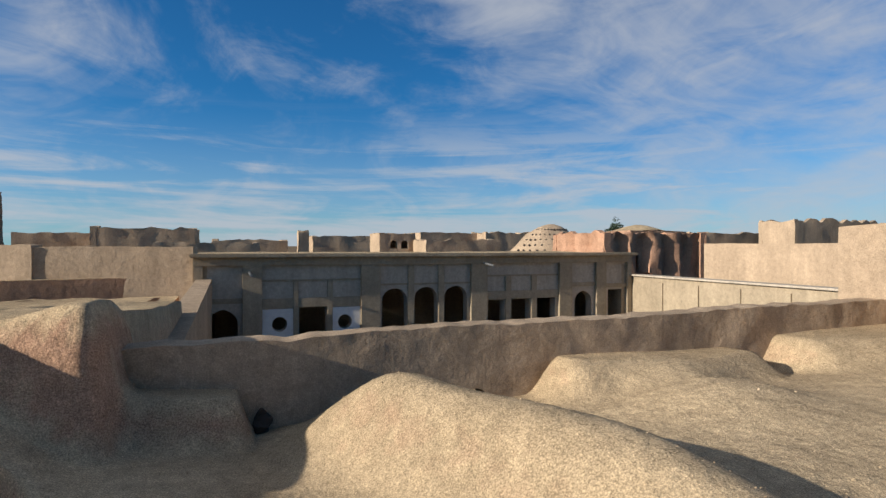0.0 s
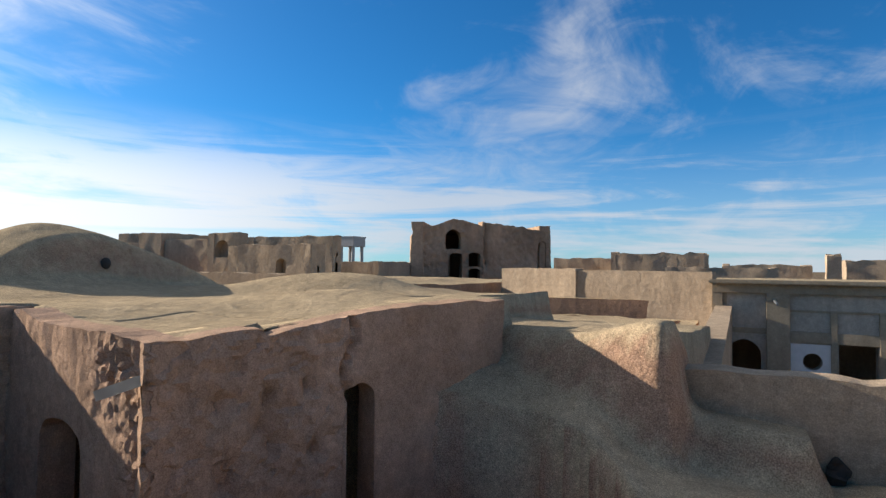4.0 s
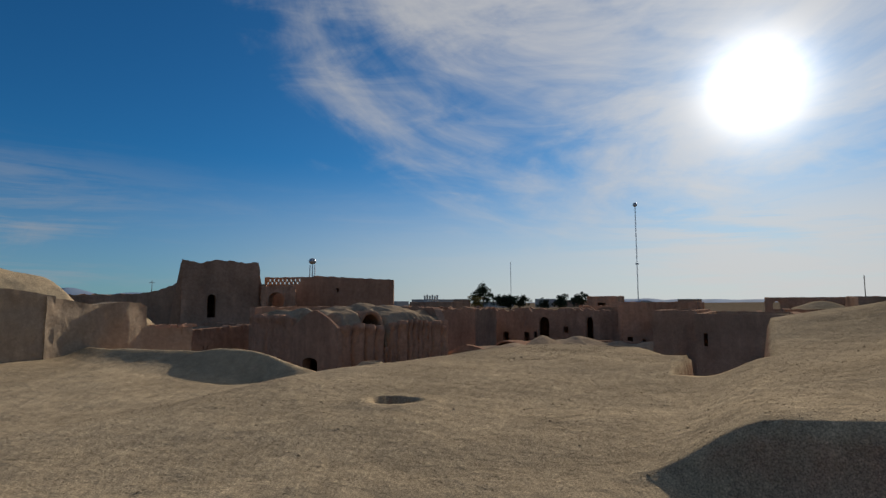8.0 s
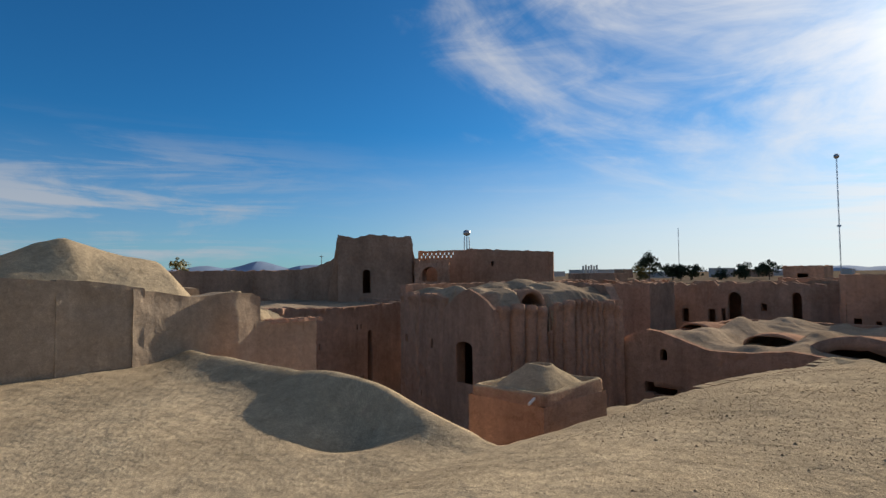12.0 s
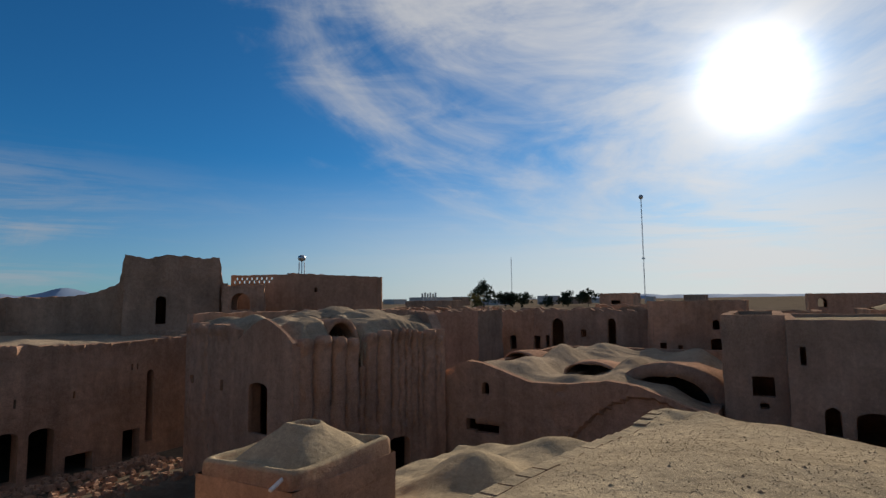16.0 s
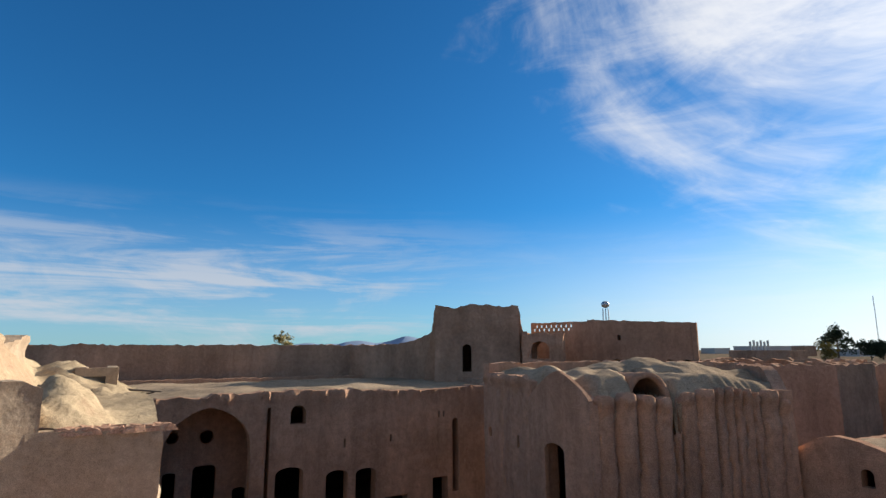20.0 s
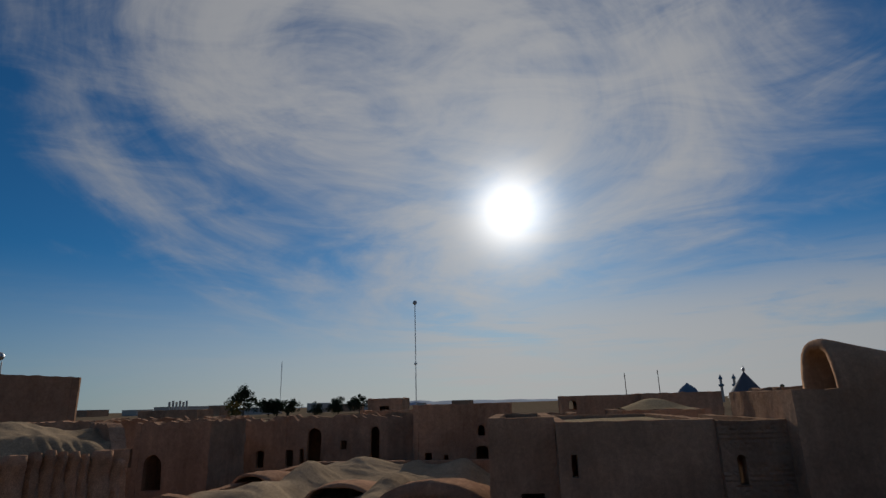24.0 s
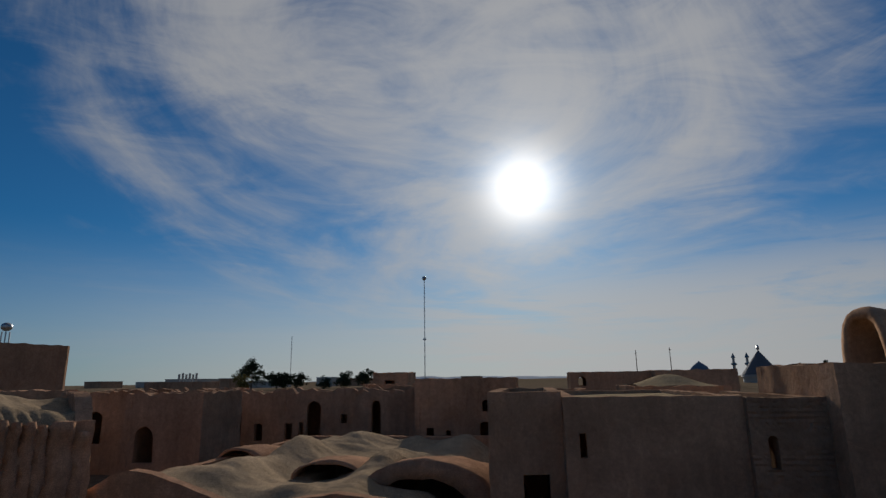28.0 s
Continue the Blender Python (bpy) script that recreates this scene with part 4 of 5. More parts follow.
# bounds of the columns along each front, in metres, with their crests
PLAIN = ([0.0, 0.5, 2.3, 5.5, 5.8, 10.8], [-0.05, 0.08, 0.02, -1.0, -0.5])
WORN = ([0.0, 1.0, 2.05, 2.9, 3.72, 4.12, 4.9, 5.85, 6.4, 6.85, 7.3, 7.75, 8.2, 9.1, 9.67], [-0.6, -0.5, -0.62, -0.78, -2.3, -0.5, -0.4, -0.36, -0.32, -0.38, -0.42, -0.62, -0.5, -0.85])


def column(u, front):
    """Place across its column (-1 to 1), the column's crest and its number."""
    bounds, crests = front
    i = max(0, min(len(crests) - 1, sum(u >= c for c in bounds) - 1))
    a, b = bounds[i], bounds[i + 1]
    return max(-1.0, min(1.0, 2 * (u - a) / (b - a) - 1)), crests[i], i


def column_crest(u, front):
    p, top, i = column(u, front)
    return top - 0.34 * abs(p) ** 4


def melted(u, z, front, deep):
    """Rounded columns of washed-down mud with narrow gullies between, their lips swollen."""
    u = u + 0.09 * noise.noise(Vector((z * 0.9, u * 0.2, 2.0)))
    p, top, i = column(u, front)
    fade = max(0.3, 1 - max(0.0, -3.4 - z) / 5.0)
    wide = front[0][i + 1] - front[0][i]
    body = deep * min(1.0, 0.35 + wide * 0.5) * fade * (max(0.0, 1 - abs(p) ** (4 if wide < 1.2 else 9))) ** 0.5
    lip = 0.20 * math.exp(-((z - top + 0.28) / 0.3) ** 2) * (1 - p * p)
    beads = 0.10 * max(0.0, noise.noise(Vector((u * 5.0, z * 0.45, 4.0)))) * math.exp(-((z - top + 0.5) / 0.6) ** 2)
    return body + lip + beads - deep * 0.75 * fade + 0.07 * fbm(u * 1.5, z * 0.7, 6.0, 3) - 0.08 * max(0.0, noise.noise(Vector((u * 4.5, z * 0.25, 9.0)))) * fade


def along_front(x, y, a, b):
    """Metres along a front and inward from it."""
    d = (b - a).normalized()
    return (x - a.x) * d.x + (y - a.y) * d.y, -(x - a.x) * d.y + (y - a.y) * d.x


EDGE_U = np.linspace(-0.5, 11.2, 240)
EDGE_PLAIN = np.array([column_crest(u, PLAIN) for u in EDGE_U])
EDGE_WORN = np.array([column_crest(u, WORN) for u in EDGE_U])


def fluted_roof(x, y):
    """Heaped, worn roof: ridges run back from the gable and the vault, the rim follows the columns."""
    ua, da = along_front(x, y, FA, FB)
    ub, db = along_front(x, y, FB, FC)
    inner = 0.22 + 0.42 * np.exp(-((ua - 8.4) / 1.5) ** 2) + 0.30 * np.exp(-((ua - 4.5) / 1.3) ** 2) * sstep(da, 0.5, 2.0) + 2.0 * lumps(x * 0.8 + 3, y * 0.8) + 1.1 * lumps(x * 3.3, y * 3.3)
    inner = inner - 0.22 * np.exp(-((ub - 2.95) / 1.2) ** 2) + 0.22 * np.exp(-((ub - 6.4) / 1.2) ** 2) - 0.35 * sstep(ub, 7.5, 9.5) - 0.3 * np.exp(-((ub - 1.1) / 0.7) ** 2)
    inner = inner - bump_at(ub, db, 4.9, 2.6, 0.45, 0.35, 0.7) - bump_at(ub, db, 0.6, 3.0, 0.5, 0.4, 0.5)
    rim = np.where(da < db, np.interp(ua, EDGE_U, EDGE_PLAIN), np.interp(ub, EDGE_U, EDGE_WORN)) - 0.05
    t = sstep(np.minimum(da, db), 0.15, 1.3)
    z = rim * (1 - t) + inner * t
    mouth = (np.abs(ub - 2.95) < 0.85) & (db > 0.4) & (db < 3.8)
    return np.where(mouth, np.minimum(z, -1.6), z)


fluted_base = [FA, FB, FC, Vector((-44.5, -27.0)), Vector((-44.0, -35.6))]
fluted = block("fluted_house", [tuple(p) for p in fluted_base], GROUND_Z, -0.05, "tall eroded mud house with deep rain-worn runnels", "ruin", MUD_OLD,
      openings={0: [(0.72, 1.0, -3.58, -3.05, "rect"), (3.9, 4.22, -3.75, -3.12, "rect"), (6.9, 9.0, -5.9, -2.7, "flat"), (2.6, 2.8, -7.3, -6.9, "rect")], 1: [(5.6, 7.0, -8.9, -6.4, "flat")]},
      tops={0: lambda u: column_crest(u, PLAIN), 1: lambda u: column_crest(u, WORN), 2: lambda u: -0.5 + 1.0 * float(sstep(np.float64(u), 0.3, 2.5)), 3: lambda u: 0.6, 4: lambda u: 0.6}, relief={0: lambda u, z: melted(u, z, PLAIN, 0.3), 1: lambda u, z: melted(u, z, WORN, 0.62)},
      ragged=0.09, rough=0.06, step=0.1, roof_height_at=fluted_roof, roof_step=0.13, thick=0.6, roof_material=MUD_GRAVEL)
worn_way = (FC - FB).normalized()
inward = Vector((-worn_way.y, worn_way.x))
mouth_at = FB + worn_way * 2.95 + inward * 0.75
fluted_inv = Matrix.Translation(-fluted.location)
vault(tuple(mouth_at), tuple(mouth_at + inward * 3.6), 2.3, -1.45, 1.78, MUD_OLD, fluted, thick=0.22, taper=0.12, seed=4.0, inv=fluted_inv)
plain_way = (FB - FA).normalized()
plain_out = Vector((plain_way.y, -plain_way.x))
bay_top = lambda u: 0.42 - 0.25 * abs(u - 2.7) - 0.11 * abs(u - 2.7) ** 2
block("gabled_bay", [tuple(FA + plain_way * u + plain_out * d) for u, d in ((5.75, 0.32), (10.85, 0.32), (10.85, -0.12), (5.75, -0.12))], GROUND_Z, 0.3, "projecting gabled mud bay with a tall arched niche", "ruin", MUD_OLD,
      openings={0: [(1.4, 3.05, -5.6, -2.95, "flat")]}, tops={0: bay_top, 2: lambda u: bay_top(5.1 - u), 1: lambda u: -1.0, 3: lambda u: -1.2}, ragged=0.05, rough=0.05, step=0.2, roof=None, thick=0.2, skip=(2,))
niche = mud_wall("trim_niche_back", FA + plain_way * 6.4 - plain_out * 2.6, FA + plain_way * 9.5 - plain_out * 2.6, -8.9, -2.0, 0.2, MUD_OLD, step=0.4)
tagged(niche, "mud back wall of the niche", "trim", kind="structure")


def drips(u, z):
    """Mud run down in beads from the crest, and fine washed gullies."""
    run = 0.25 + 0.5 * abs(noise.noise(Vector((u * 1.7, 0.0, 5.0))))
    return 0.34 * max(0.0, noise.noise(Vector((u * 3.4, z * 0.3, 1.0))) + 0.1) * math.exp(-((z + 1.2) / run) ** 2) - 0.07 * max(0.0, noise.noise(Vector((u * 2.4, z * 0.18, 7.0)))) + 0.04 * fbm(u * 2, z * 2, 8.0)


def porch_house():
    """The long house with the vaulted porch: its front faces the yard."""
    y = -41.0
    ops = [(14.0, 18.6, GROUND_Z, -1.72, "point"), (10.85, 11.8, -2.95, -1.85, "round"), (10.9, 12.55, -8.6, -5.35, "flat"), (8.1, 9.5, -8.6, -5.8, "flat"), (6.25, 7.6, -8.7, -5.85, "flat"),
           (4.0, 5.6, -8.9, -7.75, "rect"), (1.0, 2.15, -8.9, -6.95, "rect"), (1.6, 1.72, -3.1, -2.7, "rect"), (1.22, 1.34, -3.1, -2.7, "rect"), (0.1, 0.6, -8.0, -3.2, "point"),
           (12.95, 13.17, -8.0, -1.9, "rect"), (8.3, 8.42, -4.5, -4.0, "rect"), (5.2, 5.32, -4.4, -3.95, "rect")]
    x0, x1 = -33.2, -8.0
    ops = [(x1 - (x0 + b), x1 - (x0 + a), c, d, k) for a, b, c, d, k in ops]
    base = block("porch_house", [(x1, -64.0), (x1, y), (-41.0, y), (-41.0, -64.0)], GROUND_Z, -1.15, "ruined mud house with a vaulted porch and arched doorways", "ruin", MUD_OLD, openings={1: ops},
                 tops={1: lambda u: -1.1 - 0.1 * math.sin(u * 0.35) - 0.15 * (u < 6)}, relief={1: drips}, ragged=0.12, rough=0.05, step=0.16, roof_step=0.3, roof_material=MUD_GRAVEL, roof_height_at=lambda x, yy: -1.45 + 2.5 * lumps(x * 0.7, yy * 0.7)
                 - bump_at(x, yy, -24, -44.5, 2.0, 0.9, 0.9, 4) - bump_at(x, yy, -19.5, -45.5, 1.2, 0.6, 0.6, 4) - bump_at(x, yy, -28.5, -46.5, 1.6, 0.7, 0.6, 4) - bump_at(x, yy, -27.5, -43.5, 0.8, 0.6, 0.4) + bump_at(x, yy, -25, -47, 3, 1.5, 0.35) - bump_at(x, yy, -15, -45, 1.5, 1.2, 0.7) + bump_at(x, yy, -30, -50, 4, 3, 0.4), thick=0.8)
    inv = Matrix.Translation((24.5, 52.5, -GROUND_Z))
    # back wall of the porch with its round lights and inner doors
    bx0 = -20.2
    w = mud_wall("wall", (-14.0, -44.2), (bx0, -44.2), GROUND_Z, -1.6, 0.4, MUD_OLD, openings=[(2.6, 3.9, -8.8, -5.3, "flat"), (2.85, 3.65, -4.1, -3.3, "circle"), (1.0, 1.7, -8.8, -5.6, "flat"), (1.0, 1.7, -4.0, -3.3, "circle"), (4.9, 5.7, -7.6, -6.8, "flat")], step=0.3, rough=0.04, parent=base)
    w.matrix_parent_inverse = inv
    return base


porch_house()
house("perimeter_wall", -47.0, 60.0, -66.2, -65.0, GROUND_Z, 1.95, "long mud perimeter wall with a ragged crest", "wall", MUD_FAR, roof=None, step=0.55, ragged=0.26, rough=0.12)
tagged(mud_wall("wall_fort_link", (-34.0, -65.3), (-39.7, -55.4), GROUND_Z, 2.0, 0.8, MUD_FAR, step=0.4, ragged=0.15, rough=0.1, top=lambda u: 1.95 + 1.9 * (u / 11.4) ** 5), "mud wall climbing to the fort tower", "wall", kind="structure")
# the fort: battered tower, lattice parapet, arch fragment and hall
block("fort_tower", [(-39.0, -54.8), (-45.7, -50.3), (-49.5, -56.0), (-42.8, -60.4)], GROUND_Z, 5.6, "battered mud fort tower with a narrow door", "tower", MUD_FAR, openings={0: [(2.65, 3.5, -0.6, 1.95, "round")]},
      tops={0: lambda u: 5.65 - 0.15 * math.sin(u * 1.1) + 0.12 * (u > 7.2) + 0.15 * (u < 0.8)}, batter=0.16, ragged=0.14, rough=0.08, step=0.3, roof=1.2, thick=1.2)
lattice = [(0.35 + i * 0.56 + (0.28 if r else 0), 0.53 + i * 0.56 + (0.28 if r else 0), 3.35 + r * 0.36, 3.62 + r * 0.36, "rect") for r in (0, 1) for i in range(8)]
tagged(mud_wall("lattice_wall", (-50.9, -54.9), (-53.4, -49.0), GROUND_Z, 4.25, 0.14, MUD_FAR, openings=lattice, step=0.25, ragged=0.06, rough=0.01), "mud parapet pierced with rows of small lattice holes", "wall")
block("fort_hall", [(-53.4, -49.0), (-57.6, -39.6), (-62.0, -44.6), (-60.0, -51.6)], GROUND_Z, 3.75, "mud fort hall with a row of arched niches", "ruin", MUD_FAR,
      openings={0: [(2.4 + k * 1.62, 3.35 + k * 1.62, -0.9, 0.5, "round") for k in range(5)] + [(3.0, 3.35, 2.3, 2.8, "rect")]}, tops={0: lambda u: 4.4 - 0.06 * u}, ragged=0.09, rough=0.06, step=0.28, roof=0.5, thick=0.45)
block("arch_fragment", [(-45.2, -49.2), (-47.9, -46.6), (-49.4, -48.0), (-46.7, -50.6)], GROUND_Z, 2.95, "broken fragment of a mud vault", "ruin", MUD_OLD, openings={0: [(0.8, 2.5, 0.6, 2.2, "round")], 2: [(0.9, 2.6, 0.6, 2.2, "round")]}, ragged=0.25, rough=0.15, step=0.25, roof=0.3)

# domed turret in the yard, on the lower roofs


def turret_roof(x, y):
    ex, ey = np.abs(x + 18.775) / 1.725, np.abs(y + 13.725) / 1.425
    m = (ex ** 14 + ey ** 14) ** (1 / 14)
    m2 = (ex ** 2.6 + ey ** 2.6) ** (1 / 2.6)
    d = np.hypot(x + 18.85, y + 13.72)
    dome = 0.86 * np.clip(1 - (m2 / 0.93) ** 1.35, 0, 1)
    z = -2.34 + dome + 0.22 * sstep(m, 0.80, 0.90) - 0.45 * (1 - sstep(d, 0.24, 0.36)) + 0.06 * np.exp(-((d - 0.42) / 0.12) ** 2) + 0.8 * lumps(x, y)
    return z - 0.16 * np.clip((m - 0.92) / 0.09, 0, 1) ** 2 - 0.75 * sstep(m, 0.99, 1.012)


turret = house("domed_turret", -20.5, -17.05, -15.15, -12.3, -6.6, -2.42, "square mud turret with a shallow dome and central hole", "turret", MUD_WALL, east=[(0.4, 1.1, -4.6, -3.75, "round"), (1.7, 2.5, -4.8, -3.9, "round")],
      north=[(0.9, 1.5, -4.4, -3.7, "round"), (2.4, 3.0, -4.5, -3.8, "round")], ragged=0.0, rough=0.025, step=0.16, roof=None, thick=0.3, batter=0.01)
cap = sheet("roof", turret_roof, -20.65, -16.9, -15.3, -12.15, 0.045, MUD_ROOF, keep=lambda x, y: (np.abs(x + 18.775) / 1.725) ** 14 + (np.abs(y + 13.725) / 1.425) ** 14 < 1.5)
cap.parent, cap.matrix_parent_inverse = turret, Matrix.Translation((18.775, 13.725, 6.6))
spout2 = empty("turret_spout", "small pale spout on the corner of the turret", "spout", (-17.02, -12.62, -2.25))
part("channel", rod(bmesh.new(), (-0.15, -0.02, 0.06), (0.3, 0.06, -0.06), 0.045, 0.04), WHITE, spout2)


def low_roof(x, y):
    z = -4.35 + 4 * lumps(x, y) + bump_at(x, y, -23.6, -11.6, 2.0, 1.7, 1.15) + bump_at(x, y, -20.0, -9.2, 1.6, 1.4, 0.9) + bump_at(x, y, -13.5, -12.5, 1.6, 1.6, 0.8) + bump_at(x, y, -27.5, -10.5, 1.7, 1.7, 0.9) + bump_at(x, y, -24.0, -8.6, 1.2, 1.1, 0.7)
    return z - 1.0 * sstep(np.maximum(np.abs(x + 22.55) / 7.95, np.abs(y + 12.05) / 3.85), 0.86, 1.0)


house("lower_domed_roofs", -30.5, -14.6, -15.9, -8.2, GROUND_Z, -5.15, "low mud roofs with small domes beside the yard", "house", MUD_WALL, roof_height_at=low_roof, roof_step=0.16, ragged=0.05)

# boundary wall along the southern arm of the roof, its broken end and the mound behind
tagged(mud_wall("wall_boundary", (6.0, -16.62), (-6.5, -16.62), -7.0, 1.1, 0.55, MUD_PALE, step=0.2, ragged=0.03, rough=0.05, top=lambda u: float(np.interp(u, [0, 10.2, 13.5, 13.8], [2.3, 1.44, 1.22, 1.12]))), "smooth mud wall sloping up along the roof", "wall", kind="structure")
tagged(mud_wall("wall_boundary_bend", (-6.3, -16.60), (-8.0, -16.70), -7.0, 1.1, 0.5, MUD_PALE, step=0.12, ragged=0.03, rough=0.05, top=lambda u: float(np.interp(u, [0, 1.2, 1.7], [1.33, 1.22, 1.1]))), "smooth bend of the mud wall", "wall", kind="structure")
tagged(mud_wall("wall_boundary_end", (-7.75, -16.64), (-10.9, -17.3), -7.0, 1.1, 0.55, MUD_PALE, step=0.12, ragged=0.03, rough=0.05, top=lambda u: float(np.interp(u + 0.16, [0, 0.35, 1.8, 2.45, 3.1, 3.4], [1.16, 1.06, 0.86, 0.95, 0.92, 0.78])),
                relief=lambda u, z: 0.28 * float(sstep(np.float64(u), 1.9, 2.5))), "sunlit end of the mud wall with a swollen corner", "wall", kind="structure")
tagged(mud_wall("wall_broken_end", (-10.8, -17.0), (-12.66, -17.0), -8.9, 0.14, 0.5, MUD_PALE, step=0.13, ragged=0.05, rough=0.05), "broken lower end of a mud wall", "wall", kind="structure")
tagged(mud_wall("wall_broken_side", (-12.66, -17.0), (-12.66, -22.0), -8.9, 0.12, 0.4, MUD_PALE, step=0.13, ragged=0.12, rough=0.10, top=lambda u: 0.1 - 0.1 * u), "sunlit crumbling end of the mud wall", "wall", kind="structure")


def south_roof(x, y):
    """Rough roof behind the wall, with a peaked mound that falls steeply at its western end."""
    low = -0.1 + 3 * lumps(x, y) + 0.6 * sstep(x, -11.5, -9.0) * sstep(-y, 17.4, 18.0)
    low = low + 0.05 * np.sin(x * 7 + 3 * np.sin(y * 5)) * np.sin(y * 8 + x) * (x < -10.5) + bump_at(x, y, -11.2, -19.0, 0.8, 0.9, 0.35)
    low = low + (0.85 + 2.2 * lumps(x * 2.5, y * 2.5)) * sstep(x, -12.4, -10.9) * np.exp(-((y + 18.3) / 1.2) ** 4) * (1 - sstep(x, -10.9, -10.3)) + 0.10 * np.sin(9 * x + 4 * np.sin(7 * y)) * np.sin(11 * y + 2) * sstep(-x, 10.6, 11.0) + bump_at(x, y, -10.9, -24.6, 1.1, 1.3, 0.95)
    top = np.interp(x, [-10.5, -10.1, -9.6, -8.7, -7.8, -7.3, -6.8, -6.2, -5.6, -5.2, -4.6, 0.0, 6.0], [0.3, 1.0, 1.82, 2.0, 2.3, 2.48, 2.36, 2.05, 1.8, 2.0, 2.4, 2.5, 2.6])
    rise = sstep(-y - 0.12 * (x + 7), 17.8, 21.6) ** 0.8 * (1 - 0.45 * sstep(-y, 22.5, 27.0))
    return low + np.clip(top - low, 0, 3) * rise + 0.5 * lumps(x * 2, y * 2)


tagged(sheet("floor_south_roof", south_roof, -12.7, 6.0, -30.0, -17.3, 0.13, MUD_ROOF), "humped mud roof south of the wall", "roof", kind="structure")
tagged(mud_wall("wall_hump_end", (-9.5, -20.7), (-10.0, -23.4), -0.6, 1.75, 0.4, MUD_PALE, step=0.12, ragged=0.1, rough=0.16, top=lambda u: 1.3 + 0.17 * u), "crumbling sunlit end wall of a humped roof", "wall", kind="structure")
house("niche_fragment", -12.0, -11.05, -24.9, -23.9, -0.6, 0.95, "pale wall fragment with a square niche", "ruin", MUD_PALE, north=[(0.12, 0.8, -0.2, 0.72, "rect")], ragged=0.06, rough=0.05, step=0.2, thick=0.25)

# vaulted houses west of the fluted house


CREST_Y, CREST_Z = [-22, -21.7, -20.9, -20.1, -19.2, -17.6, -16.1, -14.0, -11.9, -10.2, -8.2, -7.0], [-3.2, -3.08, -2.6, -2.42, -2.52, -3.0, -3.46, -3.45, -3.12, -3.31, -4.1, -4.4]


def crest(u):
    yy = -22.0 + u
    return float(np.interp(yy, CREST_Y, CREST_Z))


VAULTS = [((-43.4, -9.4), (-50.5, -8.4), 6.6, -4.9, 2.4), ((-46.2, -14.6), (-51.0, -14.9), 3.4, -3.75, 0.85), ((-49.6, -21.0), (-54.5, -20.6), 2.6, -3.6, 0.9)]


def vault_roof(x, y):
    """Rippling mud roofs: overlapping ridges that run back from the front wall, with pits under the open vaults."""
    z = -3.6 + 2.2 * lumps(x * 0.9, y * 0.9) + 0.8 * lumps(x * 2.6, y * 2.6) - 0.9 * sstep(y, -9.5, -7.0)
    for y0, slope, width, h in ((-19.6, 0.14, 1.6, 0.85), (-17.2, -0.10, 0.9, 0.55), (-14.6, 0.22, 0.9, 0.35), (-11.8, -0.06, 0.8, 0.4)):
        z = z + h * np.exp(-((y - y0 + slope * (x + 39)) / width) ** 2) * (0.75 + 0.25 * np.sin(x * 0.7 + y0))
    z = z + bump_at(x, y, -48, -11.8, 2.2, 1.2, 0.5) + bump_at(x, y, -53, -18.6, 2.4, 1.1, 0.35) + bump_at(x, y, -58, -8.6, 2.6, 1.6, 0.7) + bump_at(x, y, -43.0, -20.6, 1.2, 1.0, 0.3)
    for (ax, ay), (bx, by), w, zs, rise in VAULTS:
        pit = (x < ax - 0.15) & (x > bx + 1.0) & (np.abs(y - (ay + by) / 2) < w * (0.36 if w > 5 else 0.15))
        z = np.where(pit, zs - 1.1, z)
    near = sstep(x, -41.6, -39.9)
    return z * (1 - near) + near * (np.interp(y, CREST_Y, CREST_Z) - 0.04)


def front(u, z):
    """The blind arch, its cracked outline and the fallen plaster on the front wall."""
    du = (u - 12.0) / 4.0
    arch = z < -3.9 - 2.5 * abs(du) ** 1.8 and abs(du) < 1
    pock = fbm(u * 2.2, z * 2.2, 5.0, 4)
    return (-0.3 if arch else 0.0) - (0.22 * max(0.0, pock + 0.1) if 6.4 < u < 8.0 else 0.0) - (0.14 if 1.4 < u < 4.2 and abs(z + 6.2) < 0.22 + 0.2 * pock else 0.0)


vaulted = house("vaulted_houses", -62.0, -39.6, -22.0, -6.6, GROUND_Z, -3.2, "low ruined mud houses with rippling vaulted roofs", "ruin", MUD_OLD,
      east=[(2.75, 3.25, -4.35, -3.6, "round"), (1.7, 2.3, -6.5, -5.8, "rect"), (2.3, 3.8, -6.6, -6.1, "rect")],
      tops={"north": lambda u: -4.5, "east": lambda u: crest(u)}, ragged=0.04, rough=0.06, step=0.16, roof_height_at=vault_roof, roof_step=0.2, roof_material=MUD_GRAVEL, relief={0: front})
for i, (a, b, w, zs, rise) in enumerate(VAULTS):
    vault(a, b, w, zs, rise, MUD_OLD, vaulted, thick=1.0 if w > 5 else 0.13, crown=0.7 if w > 5 else 0.13, leg=2.0, seed=i * 3.3, inv=Matrix.Translation((50.8, 14.3, -GROUND_Z)))
# smooth house with arched door and niches, its recessed wing, and the brick-faced wing with the arched chamber
house("niched_house", -52.0, -40.5, -3.5, 2.7, GROUND_Z, 0.12, "smooth mud house with an arched door and star niches", "house", MUD_WALL,
      east=[(2.48, 3.95, -6.6, -4.0, "flat"), (0.5, 0.75, -2.0, -1.15, "rect"), (1.3, 1.95, -5.2, -3.85, "point"), (5.0, 5.65, -5.2, -3.8, "point")], ragged=0.04, rough=0.04, step=0.25, roof_lump=0.25, seed=3)
house("recessed_wing", -52.0, -42.0, -6.4, -3.5, GROUND_Z, 0.3, "recessed mud wing with a square window", "house", MUD_WALL, east=[(1.3, 2.3, -3.8, -2.8, "rect"), (1.6, 2.0, -4.4, -4.1, "rect")], ragged=0.04, rough=0.04, step=0.3)


